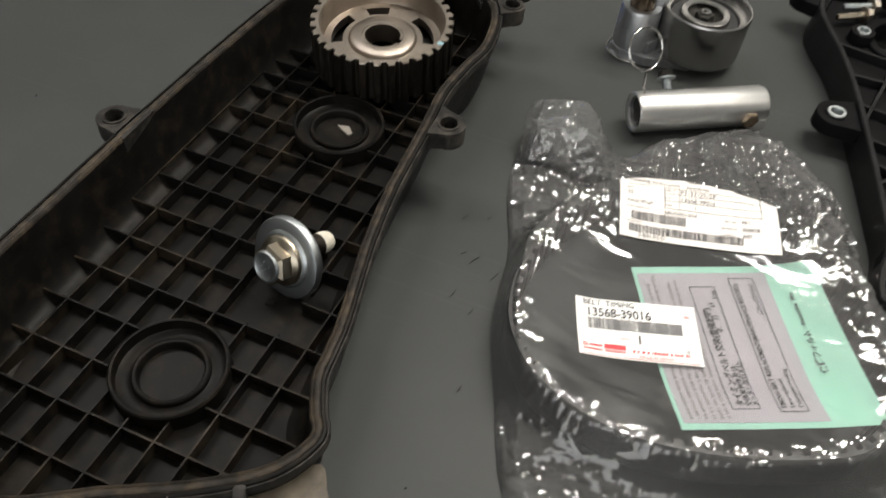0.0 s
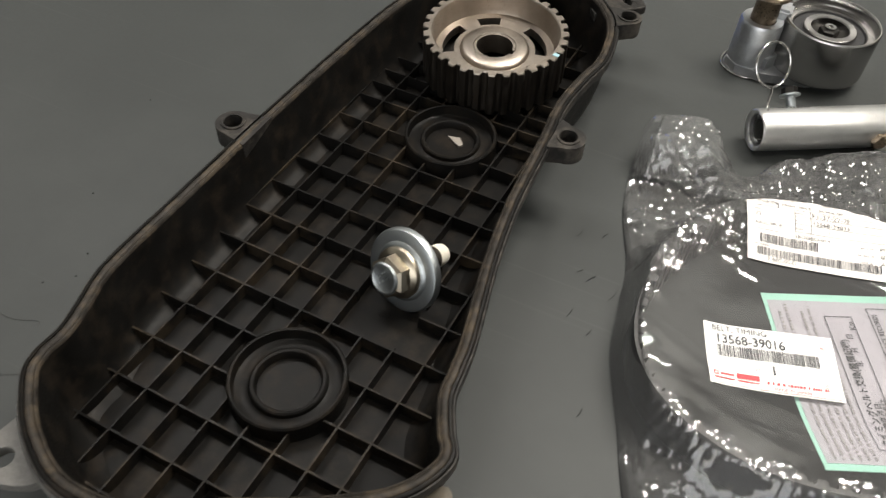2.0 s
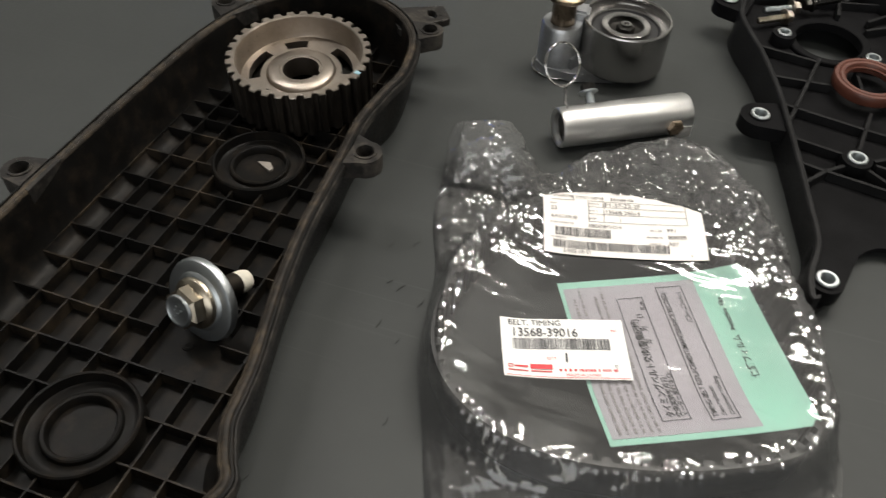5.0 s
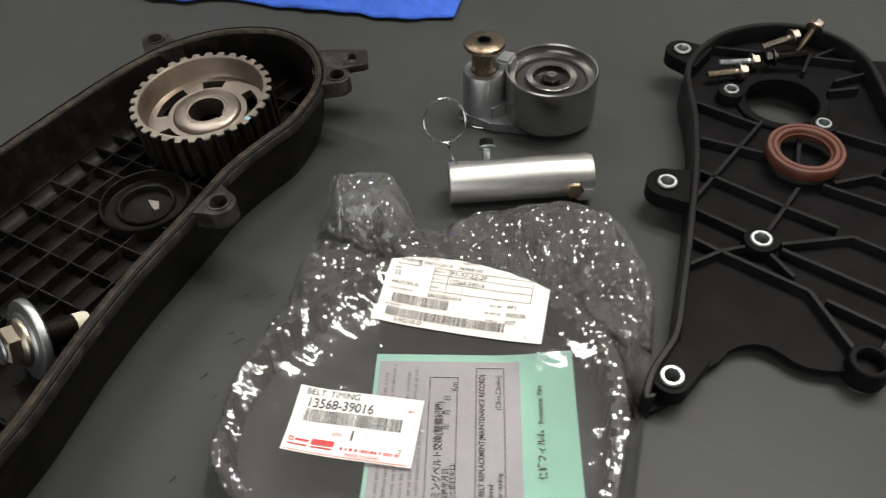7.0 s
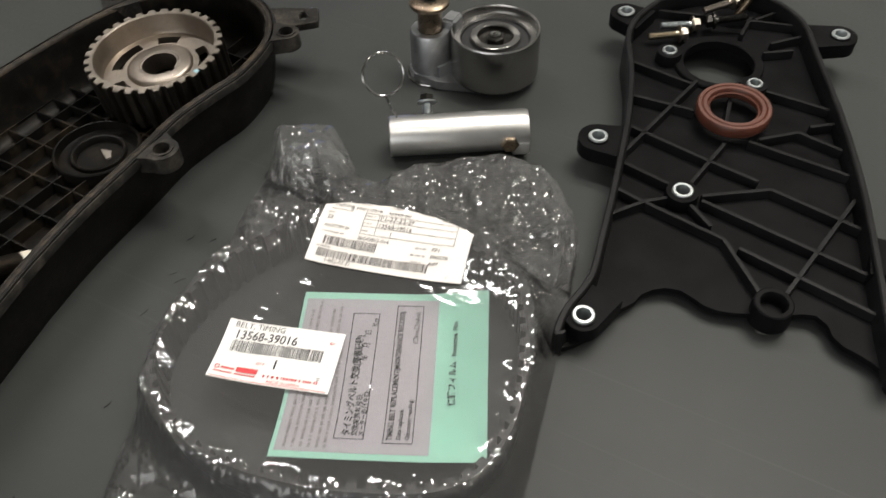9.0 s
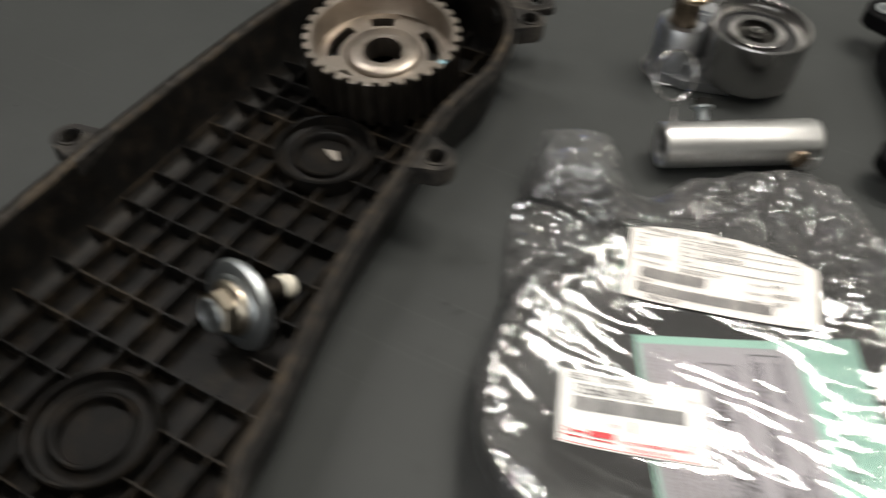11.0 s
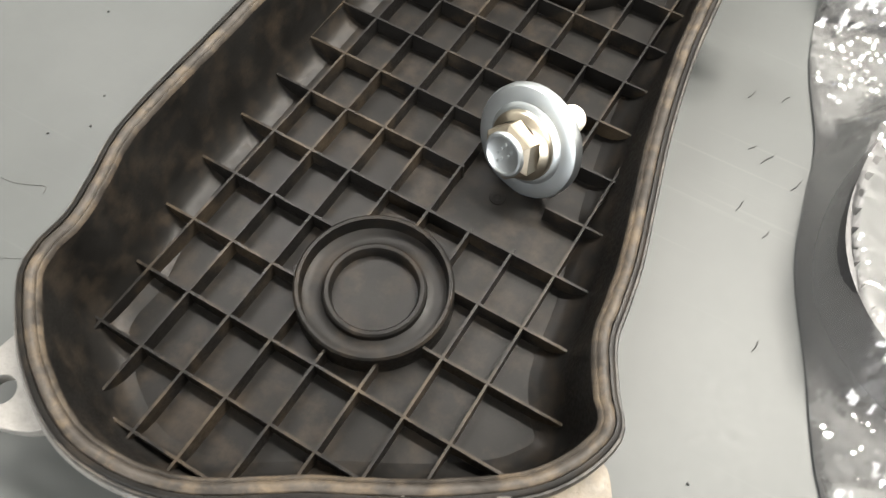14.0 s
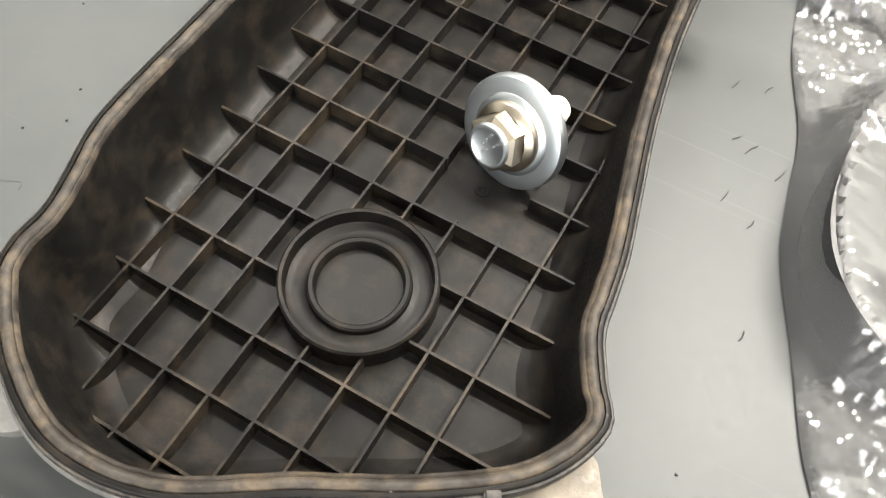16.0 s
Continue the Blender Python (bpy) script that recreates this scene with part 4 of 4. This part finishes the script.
def bag():
    step = 0.0013
    bm = bmesh.new()
    grid = {}
    nx, ny = int(0.29 / step), int(0.36 / step)
    for i in range(nx):
        for j in range(ny):
            x, y = -0.025 + i * step, 0.255 + j * step
            if inside(x, y, BAG):
                grid[i, j] = bm.verts.new((x, y, film_height(x, y)))
    for (i, j), v in list(grid.items()):
        if (i + 1, j) in grid and (i + 1, j + 1) in grid and (i, j + 1) in grid:
            bm.faces.new((v, grid[i + 1, j], grid[i + 1, j + 1], grid[i, j + 1]))
    # draw the film's border out to a smooth outline
    for v in [v for v in bm.verts if not v.link_faces]:
        bm.verts.remove(v)
    nxt = np.roll(BAG_PTS, -1, axis=0)
    fine = np.concatenate([BAG_PTS + (nxt - BAG_PTS) * k / 12 for k in range(12)])
    for v in [v for v in bm.verts if v.is_boundary]:
        near = fine[((fine - (v.co.x, v.co.y)) ** 2).sum(1).argmin()]
        v.co.x, v.co.y = float(near[0]), float(near[1])
        v.co.z = max(min(v.co.z, 0.0012), v.co.z * raised(v.co.x, v.co.y))
    t = thing("plastic_bag", pose(0, 0, 0), "clear crumpled plastic bag holding a timing belt", "bag")
    mouth = bm.copy()
    bmesh.ops.delete(bm, geom=[f for f in bm.faces if f.calc_center_median().y > 0.506], context="FACES")
    bmesh.ops.delete(mouth, geom=[f for f in mouth.faces if f.calc_center_median().y <= 0.506], context="FACES")
    part("front_film", bm, FILM, t, smooth=7)
    # the back sheet of the bag shows through its mouth
    back = mouth.copy()
    for v in back.verts:
        v.co.z = 0.0006 + 0.30 * v.co.z + 0.0045 * (0.6 + facet(v.co.y, v.co.x, 0.011, 3.4)) * min(1, v.co.z / 0.004)
    part("mouth", mouth, FILM, t, "crumpled open mouth of the bag", smooth=7)
    part("back_film", back, FILM, t, smooth=7)
    # welded edge along the foot
    foot = [p for p in BAG if p.y < 0.345]
    foot.sort(key=lambda p: p.x)
    part("weld_seam", wire([Vector((p.x, p.y + 0.0035, 0.0022)) for p in foot if p.x > 0.06], 0.0005, 6), FILM, t)


bag()


def sheet(name, f, mat, lift, parent, thick=0.00015, nick=None, u0=0.0, u1=1.0, v0=0.0, v1=1.0, n=26):
    """A thin sheet following the film."""
    o, u, v, w, h = f
    bm = bmesh.new()
    rows = []
    for j in range(n + 1):
        row = []
        for i in range(n + 1):
            a, b = u0 + (u1 - u0) * i / n, v0 + (v1 - v0) * j / n
            if nick and a + b * nick[0] > nick[1]:
                a = nick[1] - b * nick[0]
            p = o + u * w * a + v * h * b
            row.append(bm.verts.new((p.x, p.y, drape(p.x, p.y) + lift)))
        rows.append(row)
    for j in range(n):
        for i in range(n):
            bm.faces.new((rows[j][i], rows[j][i + 1], rows[j + 1][i + 1], rows[j + 1][i]))
    ext = bmesh.ops.extrude_face_region(bm, geom=list(bm.faces))
    for q in [g for g in ext["geom"] if isinstance(g, bmesh.types.BMVert)]:
        q.co.z += thick
    bmesh.ops.recalc_face_normals(bm, faces=bm.faces)
    return part(name, bm, mat, parent, smooth=40)


def flat_print(name, f, mat, lift, polys, parent):
    """Printed shapes on a sheet, given in metres on it."""
    o, u, v, w, h = f
    bm = bmesh.new()
    for poly in polys:
        vs = []
        for a, b in poly:
            p = o + u * a + v * b
            vs.append(bm.verts.new((p.x, p.y, drape(p.x, p.y) + lift)))
        bm.faces.new(vs)
    return part(name, bm, mat, parent, smooth=0)


def rect(a, b, w, h):
    """A rectangle cut in short strips so that it follows the sheet."""
    n = max(1, int(max(w, h) / 0.006))
    if w >= h:
        return [[(a + w * i / n, b), (a + w * (i + 1) / n, b), (a + w * (i + 1) / n, b + h), (a + w * i / n, b + h)] for i in range(n)]
    return [[(a, b + h * i / n), (a + w, b + h * i / n), (a + w, b + h * (i + 1) / n), (a, b + h * (i + 1) / n)] for i in range(n)]


def border(a, b, w, h, t):
    return rect(a, b, w, t) + rect(a, b + h - t, w, t) + rect(a, b + t, t, h - 2 * t) + rect(a + w - t, b + t, t, h - 2 * t)


def barcode(a, b, w, h, seed):
    rng = random.Random(seed)
    out, x = [], a
    while x < a + w:
        k = rng.choice((0.00022, 0.00022, 0.00045, 0.0006))
        out += [[(x, b), (x + k, b), (x + k, b + h), (x, b + h)]]
        x += k + rng.choice((0.00025, 0.0003, 0.0005))
    return out


def lettering(text, f, a, b, size, mat, lift, parent, turn=0, squeeze=1.0, bold=0.0, name="lettering"):
    """Words in the built-in font, laid on a sheet; turn 90 reads up the sheet."""
    cu = bpy.data.curves.new("words", "FONT")
    cu.body, cu.size, cu.offset = text, size, bold
    cu.resolution_u = 3
    tmp = bpy.data.objects.new("words", cu)
    scene.collection.objects.link(tmp)
    bpy.context.view_layer.update()
    me = bpy.data.meshes.new_from_object(tmp.evaluated_get(bpy.context.evaluated_depsgraph_get()))
    bpy.data.objects.remove(tmp)
    o, u, v, w, h = f
    ca, sa = math.cos(radians(turn)), math.sin(radians(turn))
    for vert in me.vertices:
        x, y = vert.co.x * squeeze, vert.co.y
        p = o + u * (a + x * ca - y * sa) + v * (b + x * sa + y * ca)
        vert.co = (p.x, p.y, drape(p.x, p.y) + lift)
    me.materials.clear()
    me.materials.append(mat)
    ob = new(name, me)
    ob.parent = parent
    return ob


def bars_text(f, a, b, length, height, mat, lift, parent, seed, turn=0, name="print_bars"):
    """Small print that cannot be read: broken bars."""
    rng = random.Random(seed)
    polys, x = [], 0
    while x < length:
        k = rng.uniform(0.4, 1.0) * height
        q = [(x, 0), (min(x + k, length), 0), (min(x + k, length), height), (x, height)]
        polys.append([(a + p, b + r) for p, r in q] if not turn else [(a - r, b + p) for p, r in q])
        x += k + rng.choice((0.3, 0.3, 0.9)) * height
    return flat_print(name, f, mat, lift, polys, parent)


# parts label on the bag
F1 = PARTS_LABEL
lab = thing("parts_label", pose(0, 0, 0), "white parts sticker with black number and barcode", "label")
Z1 = 0.0010
sheet("paper", F1, PAPER, Z1, lab)
ZT = Z1 + 0.00060
lettering("BELT, TIMING", F1, 0.0040, 0.0338, 0.0050, INK, ZT, lab, squeeze=0.95)
lettering("13568-39016", F1, 0.0055, 0.0266, 0.0078, INK, ZT, lab, squeeze=0.86, bold=0.00006)
flat_print("barcode", F1, INK, ZT, barcode(0.006, 0.0182, 0.051, 0.0072, 3), lab)
lettering("1", F1, 0.0315, 0.0105, 0.0078, INK, ZT, lab, bold=0.0001)
lettering("QTY:", F1, 0.0230, 0.0118, 0.0024, INK_RED, ZT, lab)
lettering("BH", F1, 0.0590, 0.0300, 0.0024, INK_RED, ZT, lab)
flat_print("logo_block", F1, INK_RED, ZT, rect(0.0140, 0.0056, 0.0115, 0.0030) + border(0.0025, 0.0058, 0.0024, 0.0024, 0.0005) + rect(0.0058, 0.0064, 0.0070, 0.0011) + rect(0.0025, 0.0038, 0.0100, 0.0007) + rect(0.0140, 0.0038, 0.0110, 0.0007), lab)
bars_text(F1, 0.0290, 0.0046, 0.0300, 0.0015, INK_RED, ZT, lab, 5)
lettering("MADE IN JAPAN", F1, 0.0320, 0.0016, 0.0024, INK_RED, ZT, lab, squeeze=1.05)
lettering("15", F1, 0.0595, 0.0062, 0.0028, INK, ZT, lab, 90)
flat_print("rule", F1, INK_RED, ZT, rect(0.0015, 0.0006, 0.063, 0.0003), lab)

# picking label
F2 = PICK_LABEL
pick = thing("picking_label", pose(0, 0, 0), "cream picking sticker with barcodes and a torn corner", "label")
sheet("paper", F2, PAPER_CREAM, Z1 + 0.0006, pick, nick=(0.22, 1.16))
ZP = Z1 + 0.0013
flat_print("ruled_boxes", F2, INK, ZP, border(0.005, 0.0385, 0.0135, 0.0085, 0.00035) + border(0.0270, 0.0235, 0.0585, 0.0155, 0.0003) + rect(0.0360, 0.0235, 0.0003, 0.0155) + rect(0.0270, 0.0290, 0.0585, 0.0003) + rect(0.0270, 0.0342, 0.0585, 0.0003), pick)
lettering("Picking", F2, 0.0062, 0.0412, 0.0044, INK, ZP, pick)
lettering("29/01/2018", F2, 0.0195, 0.0405, 0.0033, INK, ZP, pick, squeeze=1.15)
lettering("36968-00", F2, 0.0405, 0.0402, 0.0033, INK, ZP, pick, squeeze=1.15)
lettering("P1-37-22-2F", F2, 0.0368, 0.0350, 0.0044, INK, ZP, pick, squeeze=1.0)
lettering("13568-39016", F2, 0.0368, 0.0298, 0.0040, INK, ZP, pick, squeeze=1.0)
lettering("1", F2, 0.0450, 0.0248, 0.0036, INK, ZP, pick)
lettering("22", F2, 0.0042, 0.0305, 0.0040, INK, ZP, pick)
lettering("AA2C9FU0", F2, 0.0040, 0.0245, 0.0034, INK, ZP, pick)
lettering("2BODBO-014", F2, 0.0265, 0.0195, 0.0034, INK, ZP, pick)
lettering("PP1", F2, 0.0730, 0.0185, 0.0036, INK, ZP, pick)
lettering("00002R", F2, 0.0730, 0.0138, 0.0036, INK, ZP, pick)
lettering("A07", F2, 0.0730, 0.0092, 0.0036, INK, ZP, pick)
lettering("2-B02-05-D", F2, 0.0110, 0.0010, 0.0034, INK, ZP, pick)
lettering("1", F2, 0.0850, 0.0015, 0.0028, INK, ZP, pick)
flat_print("barcode", F2, INK, ZP, barcode(0.0068, 0.0125, 0.0330, 0.0060, 8), pick)
flat_print("barcode", F2, INK, ZP, barcode(0.0055, 0.0040, 0.0680, 0.0055, 11), pick)
for k, (a, b, ln) in enumerate(((0.0205, 0.0452, 0.009), (0.0410, 0.0450, 0.010), (0.0650, 0.0445, 0.008), (0.0275, 0.0362, 0.006), (0.0275, 0.0308, 0.005), (0.0275, 0.0254, 0.004), (0.0040, 0.0350, 0.004), (0.0040, 0.0208, 0.014), (0.0040, 0.0104, 0.009), (0.0630, 0.0190, 0.007), (0.0610, 0.0142, 0.009), (0.0620, 0.0098, 0.008))):
    bars_text(F2, a, b, ln, 0.0011, INK_GREY, ZP, pick, 20 + k)

# green record label under the film
F3 = GREEN_LABEL
rec = thing("record_label", pose(0, 0, 0), "mint green maintenance record label with grey printed panel inside the bag", "label")
ZG = -0.0016
sheet("paper", F3, GREEN, ZG, rec)
sheet("grey_panel", F3, GREYFILM, ZG + 0.00022, rec, u0=0.02, u1=0.735, v0=0.035, v1=0.955)
ZH = ZG + 0.0009
W3, H3 = F3[3], F3[4]
flat_print("ruled_boxes", F3, INK, ZH, border(0.0300, 0.012, 0.0150, 0.0800, 0.0004) + border(0.0545, 0.010, 0.0150, 0.0880, 0.0004), rec)
lettering("タイミングベルト交換(整備記録)", F3, 0.0375, 0.0140, 0.0050, INK, ZH, rec, 90, squeeze=0.86, bold=0.00008)
lettering("交換実施年月日:", F3, 0.0412, 0.0140, 0.0036, INK, ZH, rec, 90, bold=0.00005)
lettering("メーター走行キロ:", F3, 0.0445, 0.0140, 0.0034, INK, ZH, rec, 90, bold=0.00005)
lettering("年    月    日", F3, 0.0412, 0.0600, 0.0040, INK, ZH, rec, 90)
lettering("Km", F3, 0.0445, 0.0830, 0.0042, INK, ZH, rec, 90)
lettering("TIMING BELT REPLACEMENT(MAINTENANCE RECORD)", F3, 0.0590, 0.0120, 0.0040, INK, ZH, rec, 90, squeeze=0.83, bold=0.00006)
lettering("Date replaced:", F3, 0.0632, 0.0125, 0.0032, INK, ZH, rec, 90, bold=0.00004)
lettering("Odometer reading:", F3, 0.0676, 0.0125, 0.0032, INK, ZH, rec, 90, bold=0.00004)
lettering("(□km,□miles)", F3, 0.0676, 0.0720, 0.0036, INK, ZH, rec, 90)
lettering("保護フィルム", F3, 0.0890, 0.0330, 0.0046, INK, ZH, rec, 90, bold=0.00008)
lettering("Protective  Film", F3, 0.0890, 0.0640, 0.0036, INK, ZH, rec, 90, bold=0.00008)
for k, (a, ln) in enumerate(((0.0075, 0.088), (0.0115, 0.094), (0.0155, 0.070), (0.0195, 0.090), (0.0235, 0.092), (0.0272, 0.060))):
    bars_text(F3, a, 0.0060, ln, 0.0015, INK_GREY, ZH, rec, 50 + k, 90)


# ---- blue cloth at the back of the bench ----
def cloth():
    t = thing("blue_cloth", pose(0, 0, 0), "crumpled bright blue wiping cloth lying on the bench", "cloth")
    bm = bmesh.new()
    nx, ny = 110, 60
    u, v = Vector((0.95, 0.26)).normalized(), Vector((-0.26, 0.95)).normalized()
    rows = []
    for j in range(ny + 1):
        row = []
        for i in range(nx + 1):
            a, b = i / nx, j / ny
            wob = 0.014 * noise.noise(Vector((a * 5, 0.4, b * 1.5))) + 0.006 * noise.noise(Vector((a * 16, 3.1, 0)))
            p = Vector((-0.412, 0.679)) + u * (0.385 * a + 0.012 * noise.noise(Vector((0.2, b * 6, 1)))) + v * (0.26 * b + wob * (1 - b))
            q = Vector((p.x * 7, p.y * 16, 0.5))
            z = 0.010 + 0.016 * abs(noise.noise(q)) + 0.010 * abs(noise.noise(q * 2.3)) + 0.004 * noise.noise(q * 6)
            z *= min(1, 0.12 + 5 * min(a, 1 - a, b * 1.2, 1 - b))
            row.append(bm.verts.new((p.x, p.y, 0.001 + max(z, 0))))
        rows.append(row)
    for j in range(ny):
        for i in range(nx):
            bm.faces.new((rows[j][i], rows[j][i + 1], rows[j + 1][i + 1], rows[j + 1][i]))
    ob = part("cloth_sheet", bm, CLOTH, t, smooth=60)
    so = ob.modifiers.new("thickness", "SOLIDIFY")
    so.thickness, so.offset = 0.0012, 1


cloth()

# ---- loose bristles and grit on the bench ----
rng = random.Random(4)
spots = [(0.024, 0.322, 84), (-0.017, 0.441, 75), (-0.007, 0.412, 50), (0.001, 0.409, 60), (0.016, 0.402, 70), (-0.002, 0.380, 80), (0.012, 0.372, 76), (-0.002, 0.446, 66), (-0.045, 0.300, 80), (-0.030, 0.270, 60)]
for x, y, a in spots:
    b = thing("bristle", pose(x, y, 0.0005, 0, 0, a), "tiny black bristle lying on the grey bench", "bristle", "loose bristles")
    L = rng.uniform(0.004, 0.008)
    k = rng.uniform(-0.0008, 0.0008)
    part("hair", wire([Vector((L * (i / 5 - 0.5), k * math.sin(i * 0.6), 0)) for i in range(6)], 0.0002, 5), HAIR, b)
for x, y in ((-0.275, 0.262), (-0.268, 0.290), (-0.262, 0.274), (-0.300, 0.330), (-0.250, 0.480), (0.020, 0.260), (-0.240, 0.240), (-0.330, 0.420)):
    g = thing("grit", pose(x, y, 0.0004), "speck of dark grit on the grey bench", "grit", "grit")
    part("speck", lathe([(0, -0.0004), (0.0006, 0), (0.0004, 0.0005), (0, 0.0006)], 7), HAIR, g)

# a faint curled stain on the bench beside the cover, built as thin wire
th = thing("bench_stain", pose(-0.262, 0.222, 0.0004), "faint curled grey stain on the bench, shaped as a thin wire", "thread")
tp = []
for i in range(60):
    a = i / 59
    tp.append(Vector((0.030 * math.cos(1.2 + 5.0 * a) * (0.6 + 0.4 * a) + 0.003 * math.sin(23 * a), 0.017 * math.sin(1.2 + 5.0 * a) + 0.002 * math.sin(31 * a), 0)))
part("stain_curl", wire(tp, 0.00014, 5), STAIN_MARK, th)
